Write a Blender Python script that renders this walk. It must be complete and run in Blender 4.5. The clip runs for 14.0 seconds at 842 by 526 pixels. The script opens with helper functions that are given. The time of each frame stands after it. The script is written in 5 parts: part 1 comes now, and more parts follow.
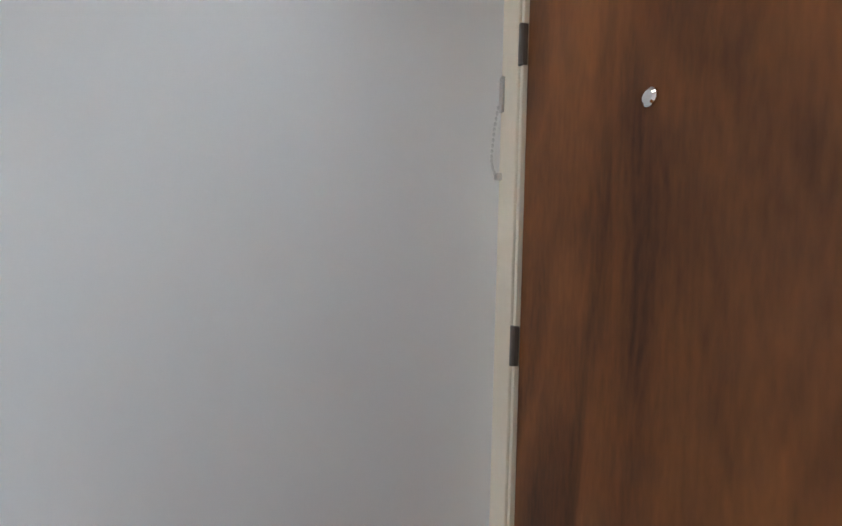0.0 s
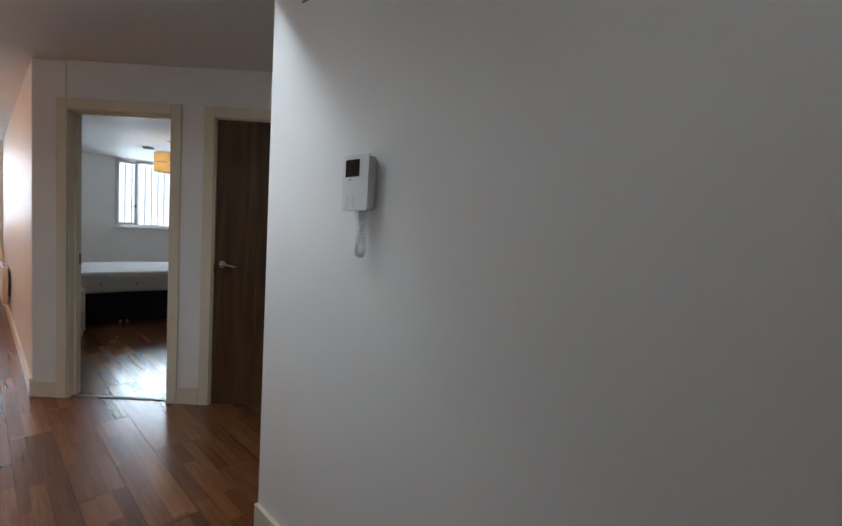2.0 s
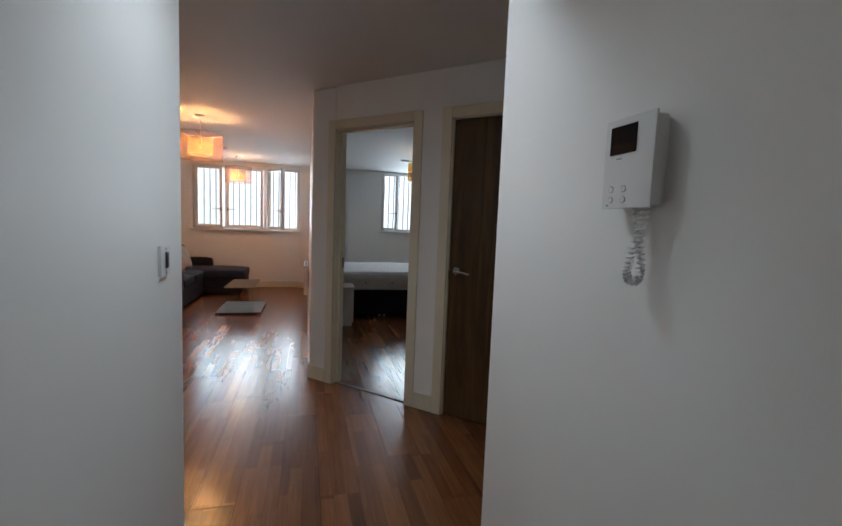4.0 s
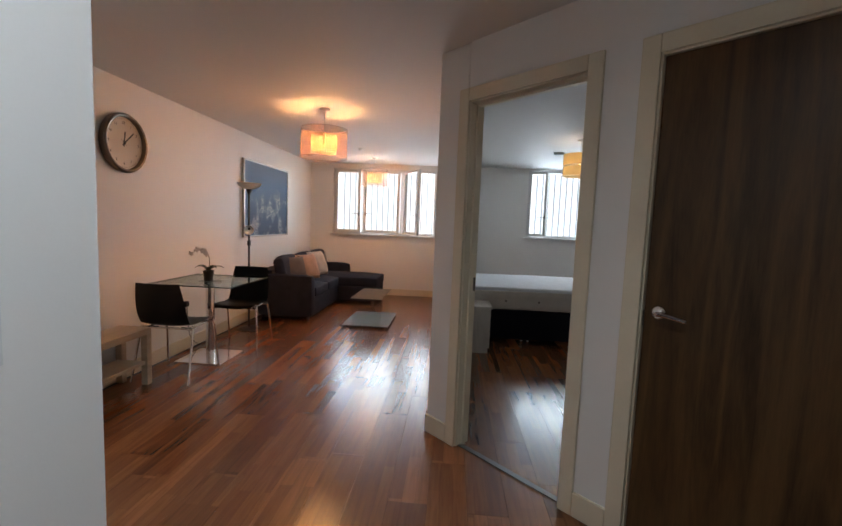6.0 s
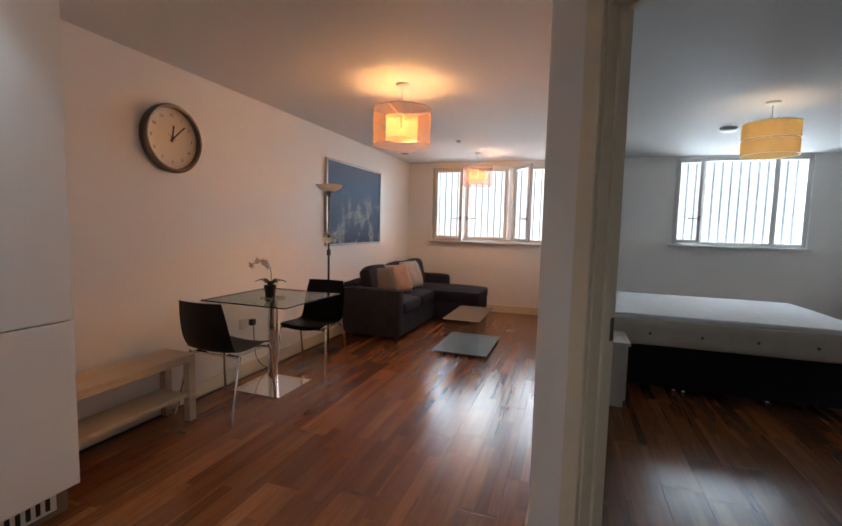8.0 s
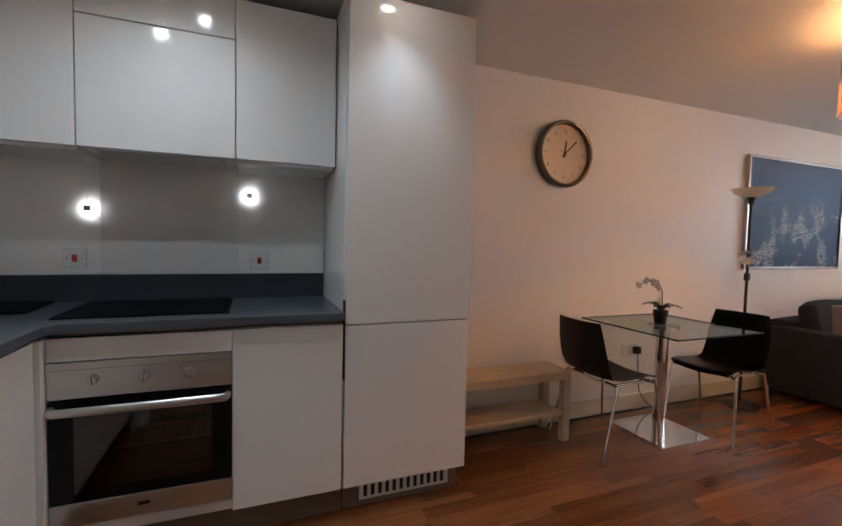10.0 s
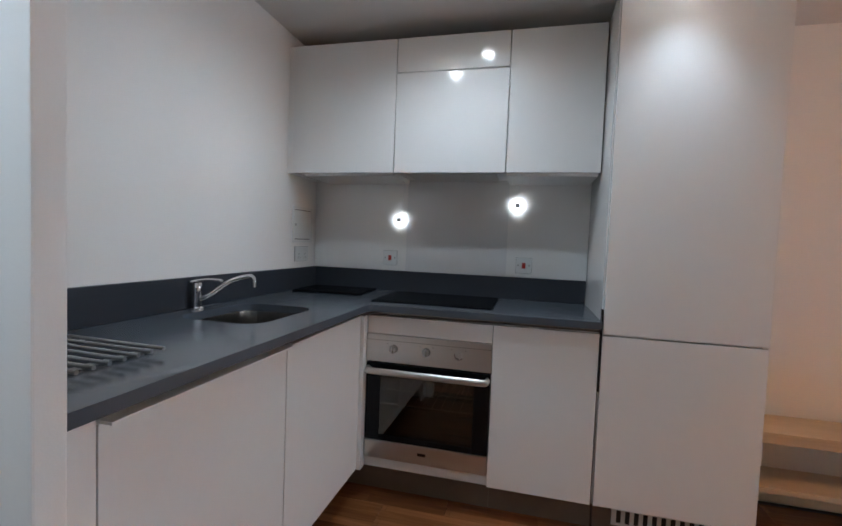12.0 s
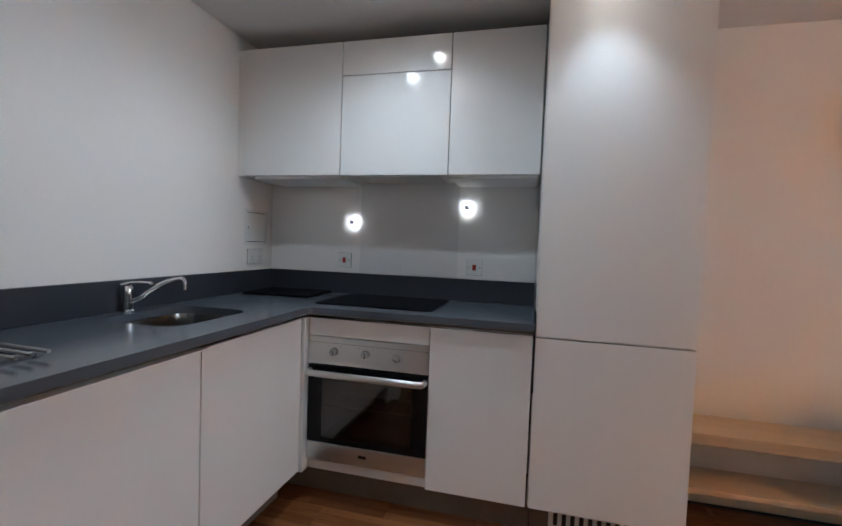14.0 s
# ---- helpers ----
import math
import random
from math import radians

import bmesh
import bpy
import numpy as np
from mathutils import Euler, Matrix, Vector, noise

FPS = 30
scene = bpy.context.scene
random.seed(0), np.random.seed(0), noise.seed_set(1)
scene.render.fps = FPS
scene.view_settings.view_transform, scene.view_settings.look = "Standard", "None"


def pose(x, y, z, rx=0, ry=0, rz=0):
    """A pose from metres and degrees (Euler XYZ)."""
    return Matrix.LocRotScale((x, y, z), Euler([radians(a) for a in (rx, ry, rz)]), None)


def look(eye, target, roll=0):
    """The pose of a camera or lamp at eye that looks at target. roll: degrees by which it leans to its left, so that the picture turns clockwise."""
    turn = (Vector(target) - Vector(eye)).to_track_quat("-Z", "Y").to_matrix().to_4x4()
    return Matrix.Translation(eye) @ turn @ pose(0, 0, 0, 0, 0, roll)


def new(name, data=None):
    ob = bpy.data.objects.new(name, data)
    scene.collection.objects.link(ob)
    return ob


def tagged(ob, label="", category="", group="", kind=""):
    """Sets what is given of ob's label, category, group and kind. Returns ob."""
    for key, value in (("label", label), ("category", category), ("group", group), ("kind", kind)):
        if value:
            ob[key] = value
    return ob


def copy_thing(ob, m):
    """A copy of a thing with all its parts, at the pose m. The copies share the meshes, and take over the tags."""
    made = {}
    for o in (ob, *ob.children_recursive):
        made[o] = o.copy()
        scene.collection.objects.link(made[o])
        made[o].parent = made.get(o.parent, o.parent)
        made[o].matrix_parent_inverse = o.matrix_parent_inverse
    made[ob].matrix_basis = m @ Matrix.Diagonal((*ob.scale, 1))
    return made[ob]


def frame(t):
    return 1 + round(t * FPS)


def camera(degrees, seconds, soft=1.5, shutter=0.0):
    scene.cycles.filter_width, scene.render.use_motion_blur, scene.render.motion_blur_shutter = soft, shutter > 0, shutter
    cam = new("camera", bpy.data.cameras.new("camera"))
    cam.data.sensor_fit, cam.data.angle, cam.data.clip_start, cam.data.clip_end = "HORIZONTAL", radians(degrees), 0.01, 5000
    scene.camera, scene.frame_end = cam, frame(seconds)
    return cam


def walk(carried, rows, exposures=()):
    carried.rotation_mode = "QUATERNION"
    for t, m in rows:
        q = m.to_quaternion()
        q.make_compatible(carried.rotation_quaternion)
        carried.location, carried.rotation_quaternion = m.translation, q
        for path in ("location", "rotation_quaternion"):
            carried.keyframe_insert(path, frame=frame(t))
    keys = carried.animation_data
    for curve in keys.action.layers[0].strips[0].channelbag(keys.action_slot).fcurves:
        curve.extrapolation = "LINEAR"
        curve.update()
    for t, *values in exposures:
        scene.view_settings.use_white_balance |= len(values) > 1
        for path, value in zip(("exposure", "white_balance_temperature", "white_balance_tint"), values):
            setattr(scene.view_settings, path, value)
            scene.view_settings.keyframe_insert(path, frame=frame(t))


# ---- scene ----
# Camera and its walk
cam = camera(88.6, 14.0, soft=1.6)
PATH = [
    (0, look((2.127, -1.497, 1.295), (4.058, -2.016, 1.247), 1.40)),
    (0.2, look((2.134, -1.485, 1.298), (4.093, -1.872, 1.234), 1.00)),
    (0.5, look((2.150, -1.462, 1.303), (4.145, -1.550, 1.200), 0.40)),
    (0.8, look((2.168, -1.442, 1.305), (4.156, -1.225, 1.192), 0.90)),
    (1, look((2.180, -1.430, 1.305), (4.141, -1.050, 1.200), 1.90)),
    (1.2, look((2.190, -1.418, 1.304), (4.105, -0.853, 1.207), 2.80)),
    (1.5, look((2.205, -1.397, 1.304), (3.987, -0.493, 1.211), 3.60)),
    (1.8, look((2.221, -1.376, 1.306), (3.780, -0.133, 1.184), 3.45)),
    (2, look((2.231, -1.364, 1.308), (3.664, 0.025, 1.178), 3.25)),
    (2.5, look((2.244, -1.363, 1.314), (3.387, 0.271, 1.163), 3.00)),
    (3, look((2.272, -1.311, 1.321), (3.210, 0.448, 1.165), 2.70)),
    (3.5, look((2.360, -1.155, 1.316), (3.080, 0.704, 1.152), 2.50)),
    (4, look((2.461, -0.979, 1.326), (2.973, 0.946, 1.148), 2.20)),
    (4.2, look((2.496, -0.903, 1.325), (2.923, 1.043, 1.149), 2.20)),
    (6.3, look((2.610, 0.162, 1.350), (2.409, 2.143, 1.167), 2.25)),
    (6.5, look((2.621, 0.267, 1.358), (2.378, 2.244, 1.179), 2.30)),
    (7, look((2.645, 0.521, 1.358), (2.308, 2.485, 1.186), 2.40)),
    (7.2, look((2.641, 0.640, 1.354), (2.269, 2.598, 1.187), 2.30)),
    (9.3, look((2.524, 1.246, 1.267), (1.038, 2.579, 1.132), 0.75)),
    (9.5, look((2.510, 1.254, 1.262), (0.890, 2.421, 1.142), 1.05)),
    (10, look((2.440, 1.255, 1.257), (0.585, 1.996, 1.155), 1.30)),
    (10.5, look((2.430, 1.278, 1.253), (0.469, 1.656, 1.147), 1.75)),
    (11, look((2.464, 1.299, 1.250), (0.467, 1.350, 1.149), 2.00)),
    (11.5, look((2.502, 1.321, 1.248), (0.522, 1.058, 1.150), 2.10)),
    (12, look((2.518, 1.329, 1.241), (0.579, 0.848, 1.147), 2.25)),
    (12.5, look((2.533, 1.344, 1.246), (0.630, 0.734, 1.146), 2.25)),
    (13, look((2.522, 1.373, 1.258), (0.641, 0.702, 1.153), 2.20)),
    (13.5, look((2.491, 1.504, 1.255), (0.617, 0.811, 1.157), 2.20)),
    (14, look((2.450, 1.611, 1.254), (0.512, 1.121, 1.168), 2.10)),
]
EXPOSURES = [(0, 2.1, 6050, 9), (0.5, 2.0, 6050, 9), (1.0, 1.5, 6150, 9), (1.5, 1.15, 6300, 9), (2.0, 0.6, 6450, 10), (2.6, 0.25, 6500, 10), (4.2, 0.2, 6600, 11),
             (6.3, 0.55, 6750, 12), (7.2, 0.5, 6750, 12), (9.3, 0.28, 6700, 12), (10, 0.5, 6600, 11), (11, 0.88, 6200, 9), (14, 0.88, 6150, 9)]
walk(cam, PATH, EXPOSURES)

# Main measures, in metres
CEIL = 2.365        # main ceiling
SOFFIT = 2.215      # hall ceiling
FAR = 7.83          # window wall
DOOR_Y = -1.945     # entrance door face
WT = 0.94           # worktop top
HALL_W, HALL_E = 2.052, 3.07
LIV_E = 2.50
DX, DY = 2.62, 2.575   # origin of the diagonal wall
R2 = math.sqrt(0.5)

# World, sun and window light
world = bpy.data.worlds.new("sky")
world.use_nodes = True
scene.world = world
sky = world.node_tree.nodes.new("ShaderNodeTexSky")
sky.sky_type, sky.sun_disc = "NISHITA", False
sky.sun_elevation, sky.sun_rotation = radians(38), radians(180)
sky.dust_density = 3.0
world.node_tree.links.new(sky.outputs[0], world.node_tree.nodes["Background"].inputs[0])
world.node_tree.nodes["Background"].inputs[1].default_value = 0.1


def lamp(name, kind, m, energy, colour, **settings):
    data = bpy.data.lights.new(name, kind)
    data.energy, data.color = energy, colour
    if "size" in settings:
        data.shape, data.size, data.size_y = "RECTANGLE", settings["size"], settings["size_y"]
    if "spread" in settings:
        data.spread = radians(settings["spread"])
    if "radius" in settings:
        data.shadow_soft_size = settings["radius"]
    if "angle" in settings:
        data.angle = settings["angle"]
    if "cone" in settings:
        data.spot_size, data.spot_blend = radians(settings["cone"]), settings["blend"]
    ob = new(name, data)
    ob.matrix_world = m
    return ob


lamp("sun", "SUN", look((0, -20, 16), (0, 0, 0)), 1.0, (1.0, 0.96, 0.9), angle=radians(12))
DAY = (0.72, 0.86, 1.0)
lamp("window_daylight", "AREA", look((1.36, 8.75, 1.85), (1.36, 0, 1.55)), 92, DAY, size=3.4, size_y=2.2, spread=115)
lamp("window_daylight", "AREA", look((4.65, 8.75, 1.85), (4.65, 0, 1.55)), 240, DAY, size=2.8, size_y=2.2)
WARM = (1.0, 0.455, 0.155)
COOL = (0.75, 0.885, 1.0)


# Building blocks
def bx(bm, x0, x1, y0, y1, z0, z1, bev=0.0, seg=2):
    """A box, its edges rounded by bev; its broad sides are marked to stay truly flat."""
    before = set(bm.faces)
    made = bmesh.ops.create_cube(bm, size=1)["verts"]
    for v in made:
        v.co = (x0 + (v.co.x + 0.5) * (x1 - x0), y0 + (v.co.y + 0.5) * (y1 - y0), z0 + (v.co.z + 0.5) * (z1 - z0))
    if bev > 0:
        edges = list({e for v in made for e in v.link_edges})
        bmesh.ops.bevel(bm, geom=edges, offset=bev, segments=seg, profile=0.6, affect="EDGES", clamp_overlap=True)
    for f in bm.faces:
        if f not in before:
            f.normal_update()
            f.select = max(abs(c) for c in f.normal) > 0.9999
    return bm


def box(*a, **k):
    return bx(bmesh.new(), *a, **k)


def cyl(bm, c, r, h, axis="z", seg=24, r2=None):
    """A cylinder or cone whose base centre is c."""
    turn = {"z": Matrix(), "x": Matrix.Rotation(radians(90), 4, "Y"), "y": Matrix.Rotation(radians(-90), 4, "X")}[axis]
    m = Matrix.Translation(c) @ turn @ Matrix.Translation((0, 0, h / 2))
    bmesh.ops.create_cone(bm, cap_ends=True, segments=seg, radius1=r, radius2=r if r2 is None else r2, depth=h, matrix=m)
    return bm


def rod(bm, a, b, r, seg=10, r2=None):
    a, b = Vector(a), Vector(b)
    d = b - a
    m = Matrix.Translation(a) @ d.to_track_quat("Z", "Y").to_matrix().to_4x4() @ Matrix.Translation((0, 0, d.length / 2))
    bmesh.ops.create_cone(bm, cap_ends=True, segments=seg, radius1=r, radius2=r if r2 is None else r2, depth=d.length, matrix=m)
    return bm


def tube(bm, pts, r, seg=8):
    """A round bar along a line of points."""
    pts = [Vector(p) for p in pts]
    rings, side = [], None
    for i, p in enumerate(pts):
        d = (pts[min(i + 1, len(pts) - 1)] - pts[max(i - 1, 0)]).normalized()
        if side is None:
            side = d.orthogonal().normalized()
        side = (side - d * side.dot(d)).normalized()
        up = d.cross(side)
        rings.append([bm.verts.new(p + r * (math.cos(2 * math.pi * k / seg) * side + math.sin(2 * math.pi * k / seg) * up)) for k in range(seg)])
    for a, b in zip(rings, rings[1:]):
        for k in range(seg):
            bm.faces.new((a[k], a[(k + 1) % seg], b[(k + 1) % seg], b[k]))
    bm.faces.new(rings[0][::-1])
    bm.faces.new(rings[-1])
    return bm


def lathe(bm, prof, c=(0, 0, 0), seg=32, close=False):
    """A turned shape from rows of radius and height."""
    rings = [[bm.verts.new((c[0] + r * math.cos(2 * math.pi * k / seg), c[1] + r * math.sin(2 * math.pi * k / seg), c[2] + z)) for k in range(seg)] for r, z in prof]
    for a, b in zip(rings, rings[1:]):
        for k in range(seg):
            bm.faces.new((a[k], a[(k + 1) % seg], b[(k + 1) % seg], b[k]))
    if close:
        bm.faces.new(rings[0][::-1])
        bm.faces.new(rings[-1])
    return bm


def smooth_line(pts, n=6):
    """Points on a soft curve through the given ones."""
    pts = [Vector(p) for p in pts]
    ext = [2 * pts[0] - pts[1]] + pts + [2 * pts[-1] - pts[-2]]
    out = []
    for i in range(1, len(ext) - 2):
        p0, p1, p2, p3 = ext[i - 1:i + 3]
        for k in range(n):
            t = k / n
            out.append(0.5 * (2 * p1 + (p2 - p0) * t + (2 * p0 - 5 * p1 + 4 * p2 - p3) * t * t + (3 * p1 - p0 - 3 * p2 + p3) * t ** 3))
    return out + [pts[-1]]


OFFSET = {}


def link(name, bm, material, smooth=True):
    me = bpy.data.meshes.new(name)
    bmesh.ops.recalc_face_normals(bm, faces=bm.faces)
    bm.to_mesh(me)
    bm.free()
    me.materials.append(material)
    if smooth:
        me.shade_smooth()
        me.set_sharp_from_angle(angle=radians(35))
        for poly in me.polygons:
            if poly.select:
                poly.use_smooth = False
    return new(name, me)


def thing(name, label, category, at=(0, 0, 0), group="", kind="", local=False):
    """An Empty at the base of a thing; its parts are given in world measures unless local."""
    ob = new(name)
    ob.empty_display_size = 0.05
    ob.matrix_basis = Matrix.Translation(at)
    OFFSET[ob] = Vector((0, 0, 0)) if local else Vector(at)
    return tagged(ob, label, category, group, kind)


def part(name, bm, material, parent, label="", smooth=True):
    off = OFFSET[parent]
    if off.length:
        bmesh.ops.translate(bm, verts=bm.verts, vec=-off)
    ob = link(name, bm, material, smooth)
    ob.parent = parent
    OFFSET[ob] = off
    return tagged(ob, label)


def solo(name, bm, material, label, category, group="", kind="", smooth=True):
    return tagged(link(name, bm, material, smooth), label, category, group, kind)


def structure(name, bm, material, label="", category="", smooth=False):
    return tagged(link(name, bm, material, smooth), label, category, "", "structure")


# Materials
def base_nodes(name):
    m = bpy.data.materials.new(name)
    m.use_nodes = True
    return m, m.node_tree.nodes, m.node_tree.links, m.node_tree.nodes["Principled BSDF"]


def mat(name, colour, rough=0.5, metal=0.0, var=0.06, scale=3.0, fine=120.0, bump=0.02, coat=0.0, stretch=(1, 1, 1), spec=0.5, rvar=0.06):
    """A surface with broad stains and fine grain."""
    m, n, l, p = base_nodes(name)
    tc = n.new("ShaderNodeTexCoord")
    mp = n.new("ShaderNodeMapping")
    mp.inputs["Scale"].default_value = stretch
    l.new(tc.outputs["Object"], mp.inputs[0])
    broad, grain = n.new("ShaderNodeTexNoise"), n.new("ShaderNodeTexNoise")
    for t, s, d in ((broad, scale, 4.0), (grain, fine, 2.0)):
        t.inputs["Scale"].default_value, t.inputs["Detail"].default_value = s, d
        l.new(mp.outputs[0], t.inputs["Vector"])
    add = n.new("ShaderNodeMath")
    add.operation = "MULTIPLY_ADD"
    l.new(grain.outputs[0], add.inputs[0])
    add.inputs[1].default_value = 0.35
    l.new(broad.outputs[0], add.inputs[2])
    ramp = n.new("ShaderNodeMapRange")
    ramp.inputs[1].default_value, ramp.inputs[2].default_value = 0.4, 0.95
    ramp.inputs[3].default_value, ramp.inputs[4].default_value = 1 - var, 1 + var
    l.new(add.outputs[0], ramp.inputs[0])
    mul = n.new("ShaderNodeVectorMath")
    mul.operation = "SCALE"
    mul.inputs[0].default_value = colour
    l.new(ramp.outputs[0], mul.inputs["Scale"])
    l.new(mul.outputs[0], p.inputs["Base Color"])
    rr = n.new("ShaderNodeMapRange")
    rr.inputs[3].default_value, rr.inputs[4].default_value = max(rough - rvar, 0.02), rough + rvar
    l.new(broad.outputs[0], rr.inputs[0])
    l.new(rr.outputs[0], p.inputs["Roughness"])
    p.inputs["Metallic"].default_value = metal
    p.inputs["Specular IOR Level"].default_value = spec
    p.inputs["Coat Weight"].default_value = coat
    p.inputs["Coat Roughness"].default_value = 0.06
    if bump:
        b = n.new("ShaderNodeBump")
        b.inputs["Strength"].default_value, b.inputs["Distance"].default_value = bump, 0.004
        l.new(grain.outputs[0], b.inputs["Height"])
        l.new(b.outputs[0], p.inputs["Normal"])
    return m


def glass(name, colour=(0.9, 0.95, 0.93), rough=0.01, face=0.04, edge_gloss=0.7):
    """A thin clear pane: mostly see-through, with a real mirror gloss."""
    m, n, l, p = base_nodes(name)
    out = n["Material Output"]
    clear, gloss, mix, edge = n.new("ShaderNodeBsdfTransparent"), n.new("ShaderNodeBsdfGlossy"), n.new("ShaderNodeMixShader"), n.new("ShaderNodeLayerWeight")
    power, fres = n.new("ShaderNodeMath"), n.new("ShaderNodeMath")
    power.operation, fres.operation = "POWER", "MULTIPLY_ADD"
    power.inputs[1].default_value, fres.inputs[1].default_value, fres.inputs[2].default_value = 4.0, edge_gloss, face
    l.new(edge.outputs["Facing"], power.inputs[0])
    l.new(power.outputs[0], fres.inputs[0])
    clear.inputs[0].default_value = (*colour, 1)
    gloss.inputs["Roughness"].default_value = rough
    l.new(fres.outputs[0], mix.inputs[0])
    l.new(clear.outputs[0], mix.inputs[1])
    l.new(gloss.outputs[0], mix.inputs[2])
    l.new(mix.outputs[0], out.inputs[0])
    n.remove(p)
    return m


def sheer(name, colour, clear_part, through_part):
    """Thin cloth that lets light through."""
    m, n, l, p = base_nodes(name)
    out = n["Material Output"]
    tr, tl, df = n.new("ShaderNodeBsdfTransparent"), n.new("ShaderNodeBsdfTranslucent"), n.new("ShaderNodeBsdfDiffuse")
    tl.inputs[0].default_value = (*colour, 1)
    df.inputs[0].default_value = (*colour, 1)
    tc, weave = n.new("ShaderNodeTexCoord"), n.new("ShaderNodeTexNoise")
    weave.inputs["Scale"].default_value = 90
    l.new(tc.outputs["Object"], weave.inputs["Vector"])
    rng = n.new("ShaderNodeMapRange")
    rng.inputs[3].default_value, rng.inputs[4].default_value = clear_part - 0.08, clear_part + 0.08
    l.new(weave.outputs[0], rng.inputs[0])
    a, b = n.new("ShaderNodeMixShader"), n.new("ShaderNodeMixShader")
    a.inputs[0].default_value = through_part
    l.new(df.outputs[0], a.inputs[1])
    l.new(tl.outputs[0], a.inputs[2])
    l.new(rng.outputs[0], b.inputs[0])
    l.new(a.outputs[0], b.inputs[1])
    l.new(tr.outputs[0], b.inputs[2])
    l.new(b.outputs[0], out.inputs[0])
    n.remove(p)
    return m


def glow(name, colour, strength):
    m, n, l, p = base_nodes(name)
    p.inputs["Emission Color"].default_value = (*colour, 1)
    p.inputs["Emission Strength"].default_value = strength
    return m


def plank_wood(name):
    """Three-strip laminate: blocks of different browns with grain along the board."""
    m, n, l, p = base_nodes(name)
    tc, info = n.new("ShaderNodeTexCoord"), n.new("ShaderNodeObjectInfo")
    mul, add = n.new("ShaderNodeVectorMath"), n.new("ShaderNodeVectorMath")
    comb = n.new("ShaderNodeCombineXYZ")
    big = n.new("ShaderNodeMath")
    big.operation = "MULTIPLY"
    big.inputs[1].default_value = 37.0
    l.new(info.outputs["Random"], big.inputs[0])
    l.new(big.outputs[0], comb.inputs[0])
    l.new(big.outputs[0], comb.inputs[2])
    add.operation = "ADD"
    l.new(tc.outputs["Object"], add.inputs[0])
    l.new(comb.outputs[0], add.inputs[1])
    brick = n.new("ShaderNodeTexBrick")
    brick.offset, brick.squash = 0.37, 1.0
    for key, v in (("Scale", 1.0), ("Mortar Size", 0.0012), ("Mortar Smooth", 0.3), ("Bias", 0.0), ("Brick Width", 0.62), ("Row Height", 0.0633)):
        brick.inputs[key].default_value = v
    brick.inputs["Color1"].default_value = (0, 0, 0, 1)
    brick.inputs["Color2"].default_value = (1, 1, 1, 1)
    brick.inputs["Mortar"].default_value = (0.2, 0.2, 0.2, 1)
    sep = n.new("ShaderNodeSeparateXYZ")
    swap = n.new("ShaderNodeCombineXYZ")
    l.new(add.outputs[0], sep.inputs[0])
    l.new(sep.outputs[1], swap.inputs[0])
    l.new(sep.outputs[0], swap.inputs[1])
    l.new(swap.outputs[0], brick.inputs["Vector"])
    grain = n.new("ShaderNodeTexNoise")
    grain.inputs["Scale"].default_value, grain.inputs["Detail"].default_value, grain.inputs["Distortion"].default_value = 1.0, 6.0, 0.6
    mp = n.new("ShaderNodeMapping")
    mp.inputs["Scale"].default_value = (60, 4, 20)
    l.new(add.outputs[0], mp.inputs[0])
    l.new(mp.outputs[0], grain.inputs["Vector"])
    mixv = n.new("ShaderNodeMath")
    mixv.operation = "MULTIPLY_ADD"
    l.new(grain.outputs[0], mixv.inputs[0])
    mixv.inputs[1].default_value = 0.42
    bw = n.new("ShaderNodeMath")
    bw.operation = "MULTIPLY_ADD"
    l.new(brick.outputs[0], bw.inputs[0])
    bw.inputs[1].default_value = 0.28
    rr = n.new("ShaderNodeMath")
    rr.operation = "MULTIPLY"
    rr.inputs[1].default_value = 0.20
    l.new(info.outputs["Random"], rr.inputs[0])
    l.new(rr.outputs[0], bw.inputs[2])
    l.new(bw.outputs[0], mixv.inputs[2])
    ramp = n.new("ShaderNodeValToRGB")
    e = ramp.color_ramp.elements
    e[0].position, e[0].color = 0.15, (0.072, 0.025, 0.009, 1)
    e[1].position, e[1].color = 0.88, (0.38, 0.160, 0.058, 1)
    mid = e.new(0.47)
    mid.color = (0.185, 0.068, 0.025, 1)
    l.new(mixv.outputs[0], ramp.inputs[0])
    l.new(ramp.outputs[0], p.inputs["Base Color"])
    wear = n.new("ShaderNodeTexNoise")
    wear.inputs["Scale"].default_value = 2.2
    l.new(add.outputs[0], wear.inputs["Vector"])
    rg = n.new("ShaderNodeMapRange")
    rg.inputs[3].default_value, rg.inputs[4].default_value = 0.19, 0.27
    l.new(wear.outputs[0], rg.inputs[0])
    l.new(rg.outputs[0], p.inputs["Roughness"])
    p.inputs["Specular IOR Level"].default_value = 0.62
    b = n.new("ShaderNodeBump")
    b.inputs["Strength"].default_value, b.inputs["Distance"].default_value = 0.02, 0.002
    l.new(grain.outputs[0], b.inputs["Height"])
    l.new(b.outputs[0], p.inputs["Normal"])
    return m


